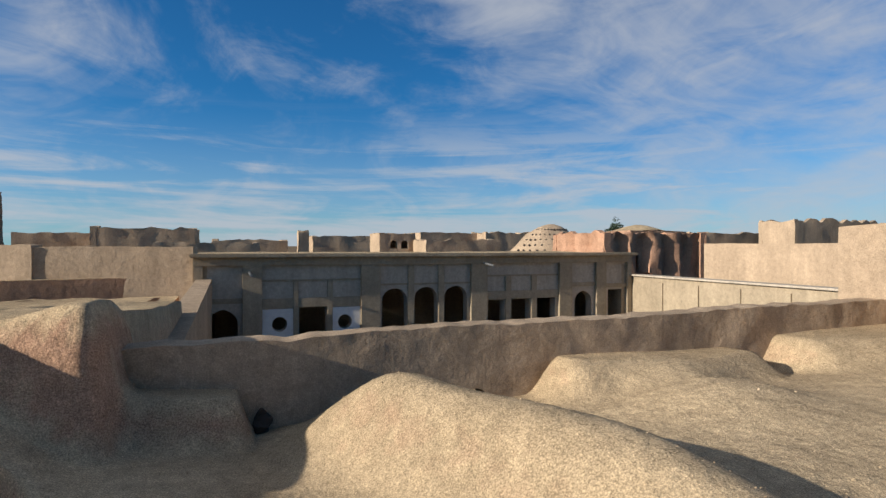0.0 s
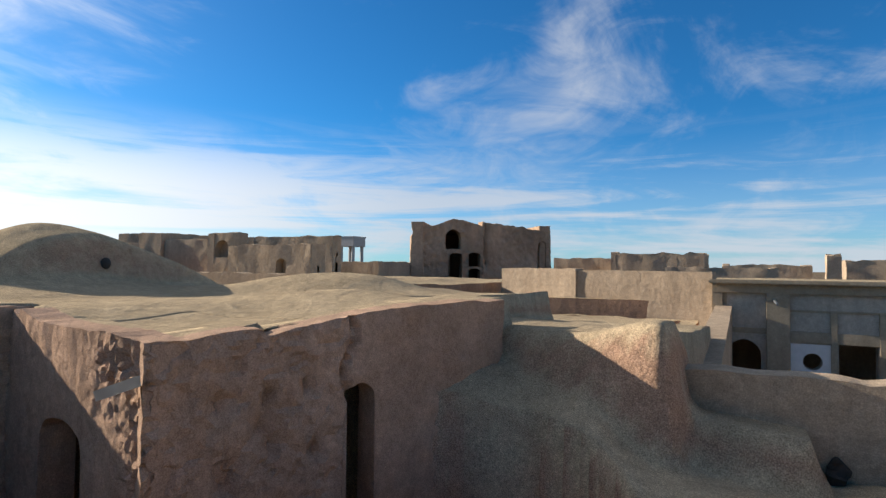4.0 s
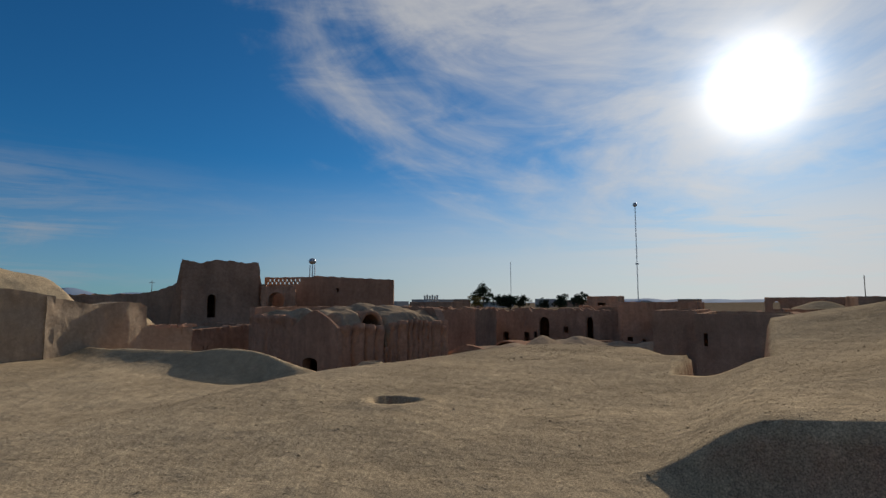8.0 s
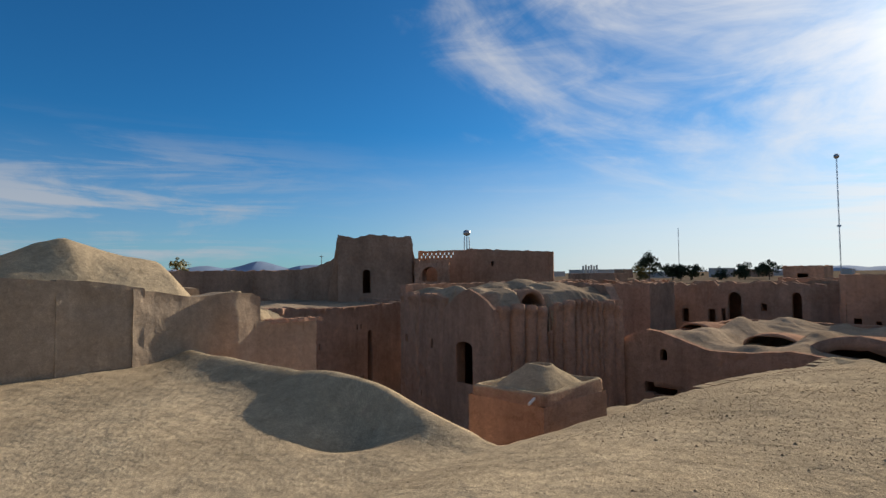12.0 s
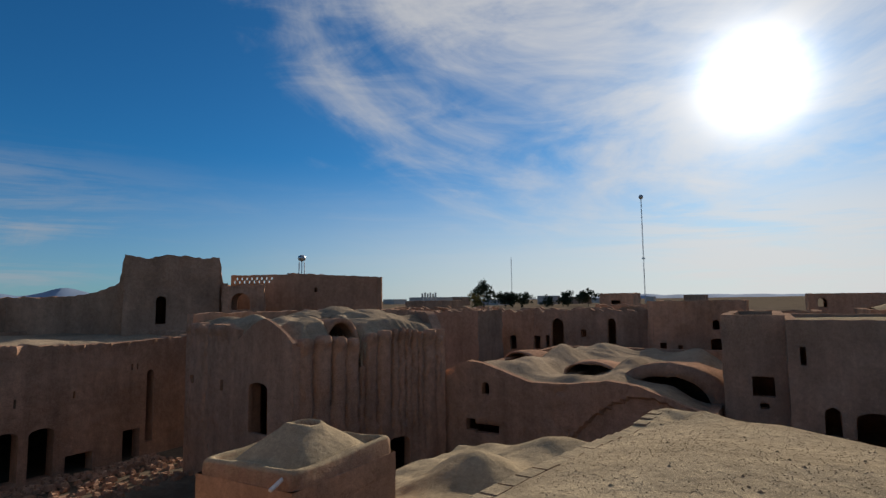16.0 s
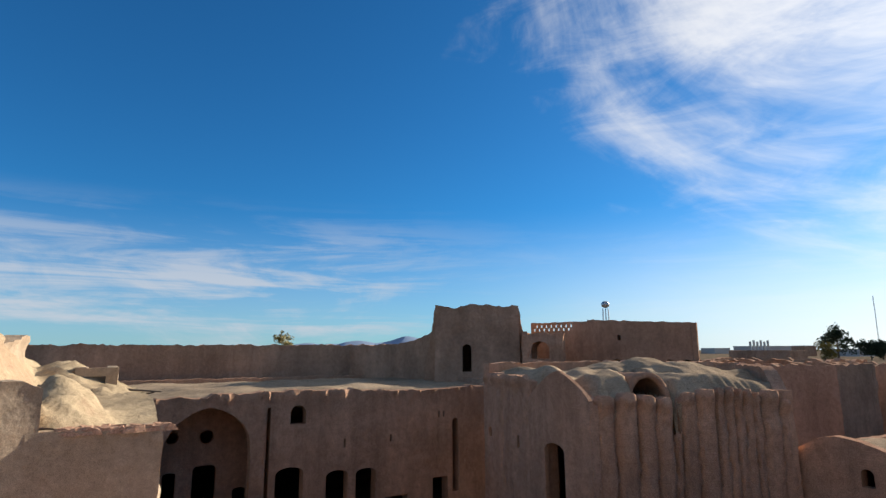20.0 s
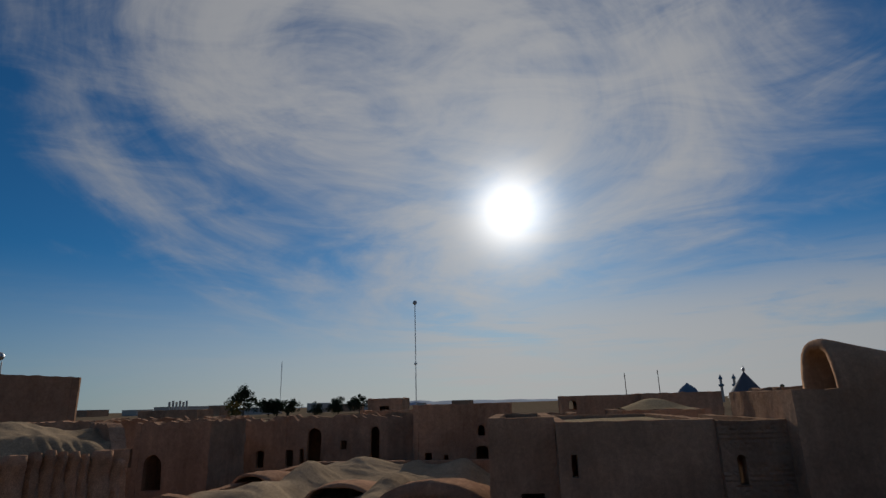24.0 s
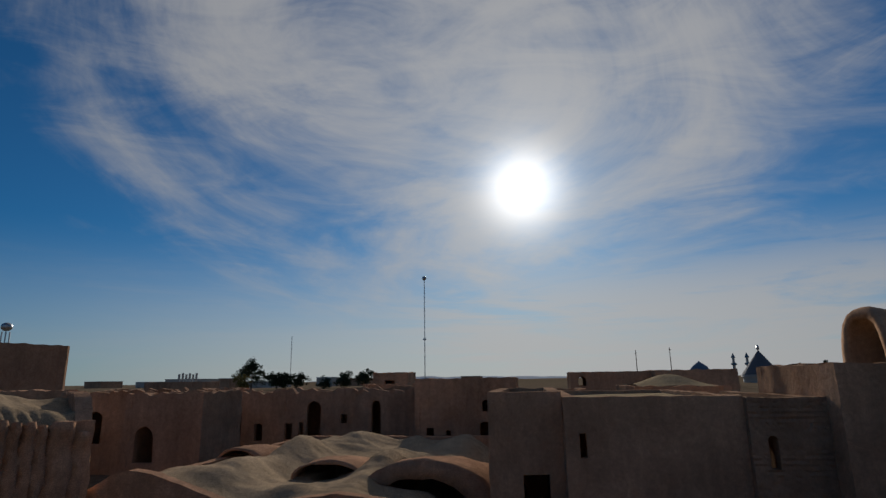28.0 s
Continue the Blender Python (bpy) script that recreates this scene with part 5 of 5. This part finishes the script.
def courses(u, z):
    """Weathered brick courses standing out of the face."""
    row = math.floor(z / 0.17)
    return 0.05 * (noise.noise(Vector((math.floor((u + 0.2 * (row % 2)) / 0.4) * 1.7, row * 2.3, 0.5)))) + (0.03 if (z / 0.17) % 1 > 0.25 else -0.02)


brick_wing = empty("brick_wing", "mud wing faced with weathered brick courses", "ruin", (-45, 5, GROUND_Z))
for a, b, rel in (((-40.2, 2.7), (-40.2, 5.3), courses), ((-40.2, 5.3), (-50.0, 5.3), None)):
    w = mud_wall("wall", a, b, GROUND_Z, 0.05, 0.5, MUD_BRICK, openings=[(0.55, 0.85, -2.3, -1.2, "round"), (0.6, 1.0, -6.5, -5.0, "round")] if rel else (), step=0.09 if rel else 0.8, ragged=0.05, rough=0.03, relief=rel, parent=brick_wing)
    w.matrix_parent_inverse = Matrix.Translation((45, -5, -GROUND_Z))
w = sheet("roof", lambda x, y: -0.12 + 2 * lumps(x, y), -50, -40.4, 2.6, 5.3, 0.5, MUD_ROOF)
w.parent, w.matrix_parent_inverse = brick_wing, Matrix.Translation((45, -5, -GROUND_Z))


house("arched_chamber", -46.0, -39.25, 5.25, 14.0, GROUND_Z, 1.15, "plain smooth mud block beside the vault", "ruin", MUD_WALL, ragged=0.05, rough=0.05, step=0.4)
chamber = empty("barrel_vault", "open barrel-vaulted mud chamber on the roof", "ruin", (-40.5, 8.0, 1.1))


def barrel(at, stations, width, z0, thick=0.32, n=16):
    """An open barrel vault that runs north, its crown sinking from station to station, and the outline that closes its back."""
    verts, faces = [], []
    ring = 2 * (n + 1)
    for k, (y, crown) in enumerate(stations):
        for inset in (0.0, thick):
            for i in range(n + 1):
                a = math.pi * i / n
                c, sn = math.cos(a), math.sin(a)
                x = at[0] + (width / 2 - inset) * math.copysign(abs(c) ** 0.7, c)
                z = z0 + (crown - z0 - inset) * sn ** 0.75
                wob = 0.05 * fbm(x * 1.3, y * 1.3, z * 1.3)
                verts.append((x + wob - at[0], y + wob - at[1], z + wob * (z > z0 + 0.1) - at[2]))
        if k:
            a, b = (k - 1) * ring, k * ring
            for i in range(n):
                faces.append((a + i, b + i, b + i + 1, a + i + 1))
                faces.append((a + n + 1 + i, a + n + 2 + i, b + n + 2 + i, b + n + 1 + i))
    for i in range(n):
        faces.append((i, i + 1, n + 2 + i, n + 1 + i))
    return verts, faces, [tuple((len(stations) - 1) * ring + i for i in range(n + 1))]


verts, faces, back = barrel((-40.5, 8.0, 1.1), ((7.0, 3.02), (7.15, 3.12), (7.6, 3.02), (8.4, 2.80), (9.4, 2.56), (10.6, 2.4), (13.2, 2.38)), 2.95, 1.1)
verts = [(x - 0.25, y, z) for x, y, z in verts]
mesh_object("end_wall", [verts[i] for i in back[0]], [tuple(range(len(back[0])))], MUD_WALL, chamber, smooth=False)
mesh_object("vault", verts, faces, MUD_WALL, chamber)

# far ruins to the south-west
SWF = [("corner_ruin", -116, -110, -30.1, -24.3, 2.1, 0.2, [(2.0, 3.6, 0.2, 0.9, "rect")]), ("tall_ruin", -74, -66, -14.3, -5.9, 0.92, 0.1, [(5.4, 6.4, -4.6, -2.5, "flat"), (5.6, 6.2, -1.7, -0.8, "point"), (1.0, 1.6, -3.9, -3.0, "rect"), (2.6, 3.0, -3.9, -3.2, "rect")]),
       ("arched_ruins", -80, -72, -37.0, -15.0, 0.05, 0.34, [(11.0, 12.4, -5.0, -0.95, "point"), (17.4, 18.3, -4.0, -0.95, "point"), (8.8, 9.6, -4.5, -3.0, "rect"), (10.3, 10.7, -4.3, -2.9, "rect"), (3.0, 4.4, -4.6, -2.0, "flat"), (5.8, 6.6, -4.6, -3.0, "flat"), (14.4, 15.0, -3.0, -2.2, "rect")]),
       ("arched_ruins", -82, -73, -52.0, -37.0, 0.2, 0.36, [(2.0, 3.6, -5.0, -1.8, "round"), (6.5, 7.5, -4.5, -2.6, "flat"), (10.5, 12.4, -5.0, -1.6, "round"), (8.6, 9.3, -4.5, -3.0, "flat")]),
       ]
SWF += [("vault_ruin", -66, -60, -36.0, -29.5, 0.1, 0.25, [(1.0, 2.6, -5.0, -2.3, "point")]), ("low_wall_ruin", -78, -70, -6.0, 0.0, -0.2, 0.12, []),
       ("gateway_ruin", -101, -95, 0.3, 10.5, 1.55, 0.06, [(1.0, 2.0, -0.2, 1.0, "round")]), ("crenellated_ruin", -101, -93, 10.4, 20.0, 1.6, 0.12, [(5.6, 6.4, -1.2, -0.2, "round")]),
       ("block_ruin", -126, -120, -78.0, -66.0, 1.2, 0.08, []), ("low_ruin", -66, -60, 13.5, 22.0, 1.5, 0.15, []), ("broken_ruin", -90, -84, -24, -17, 0.4, 0.3, []), ("mud_dome", -66, -58, 2.0, 8.0, 0.2, 0.1, [])]
for i, (kind, xa, xb, ya, yb, zt, rag, op) in enumerate(SWF):
    west = [((yb - ya) - b, (yb - ya) - a, c, d, k) for a, b, c, d, k in op] if kind == "gateway_ruin" else ()
    rf = (lambda x, y: 0.1 + bump_at(x, y, -62, 5, 2.5, 2.0, 0.9)) if kind == "mud_dome" else None
    house(kind, xa, xb, ya, yb, GROUND_Z, zt, "weathered mud ruin with worn arched openings", "ruin", MUD_FAR, east=op, west=west, ragged=rag, rough=0.14, step=0.5, flute=0.25 if "arched" in kind or "tall" in kind else 0.0, seed=40 + 2.7 * i, group="southern ruins", roof=0.3, roof_height_at=rf)

# ---- far things on the horizon ----


def lattice_mast(name, x, y, z0, z1, width, label, ball=0.0):
    """A slender guyed mast: three legs with cross braces, a lamp or ball on top."""
    base = empty(name, label, "mast", (x, y, z0))
    h = z1 - z0
    legs = [(width * math.cos(a), width * math.sin(a)) for a in (0.3, 2.4, 4.5)]
    for lx, ly in legs:
        part("leg", rod(bmesh.new(), (lx, ly, 0), (lx, ly, h), width * 0.28, n=6), STEEL, base)
    bm = bmesh.new()
    n = int(h / 2.5)
    for i in range(n):
        for (ax, ay), (bx, by) in zip(legs, legs[1:] + legs[:1]):
            rod(bm, (ax, ay, h * i / n), (bx, by, h * (i + 1) / n), width * 0.12, n=4)
    part("bracing", bm, STEEL, base)
    if ball:
        bm = bmesh.new()
        bmesh.ops.create_uvsphere(bm, u_segments=12, v_segments=8, radius=ball, matrix=Matrix.Translation((0, 0, h)))
        part("lamp_head", bm, STEEL, base, "dark round lamp head", smooth=True)
        bm = rod(bmesh.new(), (0, 0, h * 0.41), (0, 0, h * 0.425), ball * 0.7, n=8)
        part("collar", bm, STEEL, base)
    return base


lattice_mast("lighting_mast", -263.7, -49.9, -1.0, 45.2, 0.2, "tall thin steel mast with a round lamp head", 1.0)
lattice_mast("radio_mast", -314.4, -132.9, -1.0, 25.6, 0.18, "thin distant radio mast against the sky")


def ball_tank():
    x, y, z = -127.0, -117.4, -1.5
    base = empty("water_ball_tower", "round steel water tank raised on thin legs", "water tower", (x, y, z))
    for dx, dy in ((-0.8, -0.8), (0.8, -0.8), (0.8, 0.8), (-0.8, 0.8)):
        part("leg", rod(bmesh.new(), (dx, dy, 0), (dx * 0.6, dy * 0.6, 14.0), 0.14, n=6), STEEL, base)
    bm = bmesh.new()
    lathe(bm, (0, 0, 13.6), [(0, 0.5), (0.6, 0.65), (1.0, 1.0), (1.1, 1.5), (1.0, 1.95), (0.55, 2.3), (0, 2.4)], 18)
    part("tank", bm, STEEL, base, smooth=True)


ball_tank()


def mosque():
    base = empty("mosque", "distant shrine with a blue dome", "mosque", (-240.5, 55.8, -1.0))
    part("drum", rod(bmesh.new(), (0, 0, 0), (0, 0, 3.2), 3.6, n=24), CONCRETE, base)
    bm = lathe(bmesh.new(), (0, 0, 3.2), [(3.5, 0), (3.4, 0.8), (2.8, 1.8), (1.8, 2.7), (0.7, 3.4), (0.1, 3.9), (0, 4.0)], 24)
    part("dome", bm, BLUE_TILE, base, "pointed blue tiled dome", smooth=True)
    for mx, my in ((-246.7, 69.8), (-245.3, 74.1)):
        m = empty("minaret", "slender tiled minaret on the skyline", "minaret", (mx, my, -1.0), "pair of minarets")
        shaft = part("shaft", rod(bmesh.new(), (0, 0, 0), (0, 0, 8.2), 0.55, 0.45, 10), CONCRETE, m)
        part("gallery", lathe(bmesh.new(), (0, 0, 5.4), [(0.45, 0), (1.0, 0.3), (1.0, 0.9), (0.5, 1.0), (0, 1.0)], 12), BLUE_TILE, shaft)
        part("cap", lathe(bmesh.new(), (0, 0, 8.2), [(0.75, 0), (0.7, 0.4), (0.3, 1.2), (0, 1.9)], 12), BLUE_TILE, shaft)
    c = empty("conical_shrine", "shrine with a tall grey-blue conical roof", "shrine", (-178.1, 53.7, -1.0))
    part("drum", rod(bmesh.new(), (0, 0, 0), (0, 0, 1.6), 4.3, n=24), CONCRETE, c)
    part("eave", rod(bmesh.new(), (0, 0, 1.5), (0, 0, 2.0), 4.8, 4.4, 24), CONCRETE, c)
    cone = part("cone_roof", lathe(bmesh.new(), (0, 0, 2.0), [(4.6, 0), (0.15, 6.0), (0, 6.1)], 24), SLATE, c, "ribbed conical roof")
    part("finial", lathe(bmesh.new(), (0, 0, 8.0), [(0.08, 0), (0.35, 0.5), (0.4, 0.9), (0.05, 1.5), (0, 1.6)], 10), STEEL, cone)


mosque()
TREES = [(-172.5, -82.8, 8.4, 4.2, 1), (-179.9, -78.7, 4.6, 3.4, 2), (-182.5, -77.2, 4.4, 3.2, 3), (-186.5, -75.8, 4.4, 3.2, 4), (-201.1, -64.4, 5.2, 3.6, 5), (-203.0, -57.8, 5.4, 4.0, 6), (-195, -70, 3.4, 2.6, 7)]
for tx, ty, th, ts, sd in TREES:
    tree("tree", tx, ty, -1.6, th, ts, "dark evergreen tree beyond the ruins", LEAF, sd, trunk=0.3)
tree("yellow_tree", -162.2, -81.0, -1.8, 4.4, 2.6, "low yellowing autumn tree", LEAF_DRY, 11, trunk=0.2)
tree("tree", 70.0, 90.0, -3.0, 8.6, 2.6, "dark tree behind the northern ruins", LEAF, 12, trunk=0.4)
tree("bush", -29.5, -74.6, -0.5, 4.0, 1.4, "bare dry bush behind the perimeter wall", LEAF_DRY, 13, trunk=0.2)
tree("cypress", -119.8, 38.4, -1.5, 4.2, 1.3, "dark cypress beside the shrine", LEAF, 14, trunk=0.1, conical=True)
tree("cypress", -117.8, 41.4, -1.5, 4.6, 1.3, "dark cypress beside the shrine", LEAF, 15, trunk=0.1, conical=True)
tree("cypress", -121.0, 35.8, -1.5, 3.6, 1.2, "dark cypress beside the shrine", LEAF, 16, trunk=0.1, conical=True)


def frame_building():
    base = empty("unfinished_building", "unfinished concrete frame with bare columns", "building", (-198, -119.7, -1.0))
    part("slab", box(bmesh.new(), -9, 5, -3, 3, 1.6, 2.2), CONCRETE, base)
    for k in range(6):
        part("column", box(bmesh.new(), -7 + k * 2.0, -6.6 + k * 2.0, -0.3, 0.3, 0, 5.4 - 0.4 * (k % 2)), CONCRETE, base)


frame_building()
rnd = random.Random(5)
for k in range(26):
    a = radians(96 + k * 3.6 + rnd.uniform(-1, 1))
    d = rnd.uniform(250, 420)
    hx, hy, hw, hh = -math.sin(a) * d, math.cos(a) * d, rnd.uniform(4, 11), rnd.uniform(2.2, 4.0)
    b = empty("town_house", "low pale town house on the horizon", "house", (hx, hy, -1.2), "far town houses")
    part("wall", box(bmesh.new(), -hw, hw, -hw * 0.6, hw * 0.6, 0, hh), CONCRETE if k % 3 else MUD_FAR, b)
    part("parapet", box(bmesh.new(), -hw - 0.15, hw + 0.15, -hw * 0.6 - 0.15, hw * 0.6 + 0.15, hh, hh + 0.25), WHITE if k % 4 == 0 else CONCRETE, b)
for px, py, ph in ((-111.8, -172.2, 9.5), (-150, -140, 8), (-160.0, 20.0, 8), (-170, 30, 9)):
    b = empty("power_pole", "thin utility pole with a crossarm", "pole", (px, py, -1.0), "utility poles")
    part("shaft", rod(bmesh.new(), (0, 0, 0), (0, 0, ph), 0.12, 0.08, 6), BARK, b)
    part("crossarm", box(bmesh.new(), -0.9, 0.9, -0.06, 0.06, ph - 0.7, ph - 0.55), BARK, b)


def ridge(name, a0, a1, d, height, seed, label):
    """A far mountain ridge as a jagged solid along an arc."""
    verts, faces = [], []
    n = 180
    for i in range(n + 1):
        a = radians(a0 + (a1 - a0) * i / n)
        f = math.sin(math.pi * i / n) ** 0.6
        h = height * f * (0.55 + 0.45 * abs(fbm(i * 0.03 + seed, seed, 1.0, 2)) * 1.6)
        for dd, zz in ((d, -30), (d + 90, h), (d + 260, -30)):
            verts.append((-math.sin(a) * dd, math.cos(a) * dd, zz))
    for i in range(n):
        for k in (0, 1):
            q = 3 * i + k
            faces.append((q, q + 1, q + 4, q + 3))
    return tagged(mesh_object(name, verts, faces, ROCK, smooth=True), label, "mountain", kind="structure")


ridge("backdrop_mountains", 141, 168, 2100, 56, 3.0, "mountain ridge on the horizon, tinted blue for haze")
ridge("backdrop_mountains", 82, 112, 2300, 20, 8.0, "mountain ridge on the horizon, tinted blue for haze")
ridge("backdrop_mountains", -62, -20, 2200, 50, 15.0, "mountain ridge on the horizon, tinted blue for haze")

# ---- small things on and beside the roofs ----
bag = empty("rubbish_bag", "small black crumpled bag against the parapet", "bag", (4.22, 8.2, -1.0))
bm = bmesh.new()
bmesh.ops.create_icosphere(bm, subdivisions=3, radius=0.10, matrix=Matrix.Diagonal((0.8, 0.7, 1.1, 1)) @ Matrix.Translation((0, 0, 0.1)))
for v in bm.verts:
    v.co += Vector((fbm(v.co.x * 9, v.co.y * 9, v.co.z * 9), fbm(v.co.y * 9, v.co.z * 9, 2), fbm(v.co.z * 9, v.co.x * 9, 5))) * 0.05
part("sack", bm, DARK, bag, smooth=False)
spout = empty("roof_spout", "grey sheet-metal roof spout jutting from the broken corner", "spout", (-0.06, 5.09, -0.1))
bm = bmesh.new()
ring = [(-0.09, 0.07), (-0.09, 0.0), (0.09, 0.0), (0.09, 0.07)]
fr, bk = [bm.verts.new((x, 0, z)) for x, z in ring], [bm.verts.new((x, 0.34, z + 0.012)) for x, z in ring]
for i in range(3):
    bm.faces.new((fr[i], fr[i + 1], bk[i + 1], bk[i]))
bmesh.ops.solidify(bm, geom=bm.faces[:], thickness=0.008)
bmesh.ops.translate(bm, verts=bm.verts[:], vec=(0, -0.28, 0))
bmesh.ops.rotate(bm, verts=bm.verts[:], cent=(0, 0, 0), matrix=Euler((radians(18), 0, radians(-68))).to_matrix())
part("channel", bm, STEEL, spout)


def stone_field(name, n, x0, x1, y0, y1, seed, size=0.008):
    """Loose grit and pebbles strewn over the terrace."""
    rnd2 = random.Random(seed)
    verts, faces = [], []
    xs = np.array([rnd2.uniform(x0, x1) for _ in range(n)])
    ys = np.array([rnd2.uniform(y0, y1) for _ in range(n)])
    zs = roof_height(xs, ys)
    for x, y, z in zip(xs, ys, zs):
        if z < -1.2:
            continue
        r = size * rnd2.uniform(0.3, 1.0) ** 1.5 * (2.6 if rnd2.random() < 0.015 else 1)
        a = rnd2.uniform(0, 3)
        k = len(verts)
        verts += [(x + r * math.cos(a), y + r * math.sin(a), z), (x - r * math.sin(a), y + r * math.cos(a), z), (x - r * math.cos(a), y - r * math.sin(a), z), (x + r * math.sin(a), y - r * math.cos(a), z), (x + r * 0.2, y, z + r * 0.8)]
        faces += [(k, k + 1, k + 4), (k + 1, k + 2, k + 4), (k + 2, k + 3, k + 4), (k + 3, k, k + 4)]
    return tagged(mesh_object(name, verts, faces, MUD_ROOF, smooth=False), "loose grit and straw clods on the mud roof", "gravel", kind="stuff")


stone_field("roof_grit", 26000, -13, 3.5, -6.8, 3.0, 3)
stone_field("roof_grit", 14000, -20, -9, -6.8, -2.5, 6, 0.011)
stone_field("roof_grit", 9000, 3.0, 9.0, 2.0, 8.5, 4)

# rounded vent in the western dome: a dark ball paints the hole's shade
bm = bmesh.new()
bmesh.ops.create_uvsphere(bm, u_segments=16, v_segments=10, radius=0.095, matrix=Matrix.Translation((-6.99, 9.05, 0.74)) @ Matrix.Diagonal((1, 0.9, 1.15, 1)))
tagged(part("dome_vent", bm, DARK, None), "dark ball standing for the shaded vent hole in the mud dome", "vent")


def rubble(name, n, x0, x1, y0, y1, z, seed, size, label):
    """Fallen mud lumps and broken brick strewn on the ground."""
    rnd2 = random.Random(seed)
    verts, faces = [], []
    for _ in range(n):
        x, y = rnd2.uniform(x0, x1), y0 + (y1 - y0) * rnd2.random() ** 1.8
        r = size * rnd2.uniform(0.25, 1.0) ** 2 + 0.04
        heap = 0.5 * max(0.0, noise.noise(Vector((x * 0.35, y * 0.3, seed)))) * (1 - abs(y - y0) / abs(y1 - y0))
        k = len(verts)
        for sx, sy, sz in ((1, 1, 0), (-1, 1, 0), (-1, -1, 0), (1, -1, 0), (0.7, 0.6, 1), (-0.6, 0.7, 1), (-0.7, -0.5, 1), (0.5, -0.7, 1)):
            verts.append((x + r * sx * rnd2.uniform(0.6, 1.1), y + r * sy * rnd2.uniform(0.6, 1.1), z - 0.05 + heap + r * sz * rnd2.uniform(0.7, 1.2)))
        faces += [(k + 4, k + 5, k + 6, k + 7)] + [(k + i, k + (i + 1) % 4, k + 4 + (i + 1) % 4, k + 4 + i) for i in range(4)]
    return tagged(mesh_object(name, verts, faces, MUD_OLD, smooth=False), label, "rubble", kind="stuff")


rubble("yard_rubble", 1500, -33, -9, -40.6, -34.5, GROUND_Z, 8, 0.24, "fallen mud lumps along the foot of the house")
rubble("yard_rubble", 500, -29.5, -22, -30, -16.5, GROUND_Z, 9, 0.22, "fallen mud lumps in the sunken yard")
rubble("wall_rubble", 260, -12.8, -11.2, -17.05, -17.5, 0.12, 10, 0.07, "crumbs of mud on the broken wall top")
for sx, sy, sz, dx, dz in ((-12.35, -24.1, 0.35, -0.75, -0.08), (-10.7, -22.6, 0.55, -0.8, -0.1), (-12.45, -24.3, 0.15, -0.5, 0.1)):
    stick = empty("broken_stick", "weathered broken stick jutting from the mud wall", "stick", (sx, sy, sz), "broken sticks")
    part("shaft", rod(bmesh.new(), (0.3, 0, -dz * 0.3), (dx, 0.1, dz), 0.035, 0.02, 7), BARK, stick)

# ---- the courses of brick in the well ----
rnd3 = random.Random(21)
SHAPES = [brick_mesh(0.225, 0.05, 0.068, k) for k in range(5)]
for row in range(27):
    z = 0.02 - row * 0.083
    for k in range(13):
        y = 3.03 + k * 0.237 + (0.118 if row % 2 else 0) + rnd3.uniform(-0.012, 0.012)
        if y > 5.9 or rnd3.random() < 0.06 + 0.5 * max(0.0, 1 - row / 2.5) + 0.3 * max(0.0, 1 - (y - 2.9) / 0.4):
            continue
        ob = new("brick", SHAPES[rnd3.randrange(5)])
        ob.parent = brick_face
        ob.location = (-3.138 + rnd3.uniform(-0.004, 0.012), y, z + rnd3.uniform(-0.006, 0.006))
        ob.rotation_euler = (rnd3.uniform(-0.02, 0.02), 0, rnd3.uniform(-0.03, 0.03))

# ---- flat edging bricks along the southern edge of the terrace ----
rnd4 = random.Random(33)
EDGING = [brick_mesh(0.20, 0.30, 0.07, 20 + k) for k in range(4)]
for me in EDGING:
    me.materials.clear()
    me.materials.append(MUD_ROOF)
ex = -13.4
while ex > -18.6:
    wide = rnd4.uniform(0.29, 0.34)
    ey = -7.39 - 0.137 * (ex + 8) + 0.13 + rnd4.uniform(-0.012, 0.012)
    ob = new("edging_brick", EDGING[rnd4.randrange(4)])
    ob.parent = terrace
    ob.location = (ex, ey, float(roof_height(np.array([ex]), np.array([ey + 0.12]))[0]) - 0.036 + rnd4.uniform(-0.006, 0.005))
    ob.rotation_euler = (rnd4.uniform(-0.03, 0.03), rnd4.uniform(-0.02, 0.02), -0.136 + rnd4.uniform(-0.03, 0.03))
    ex -= wide
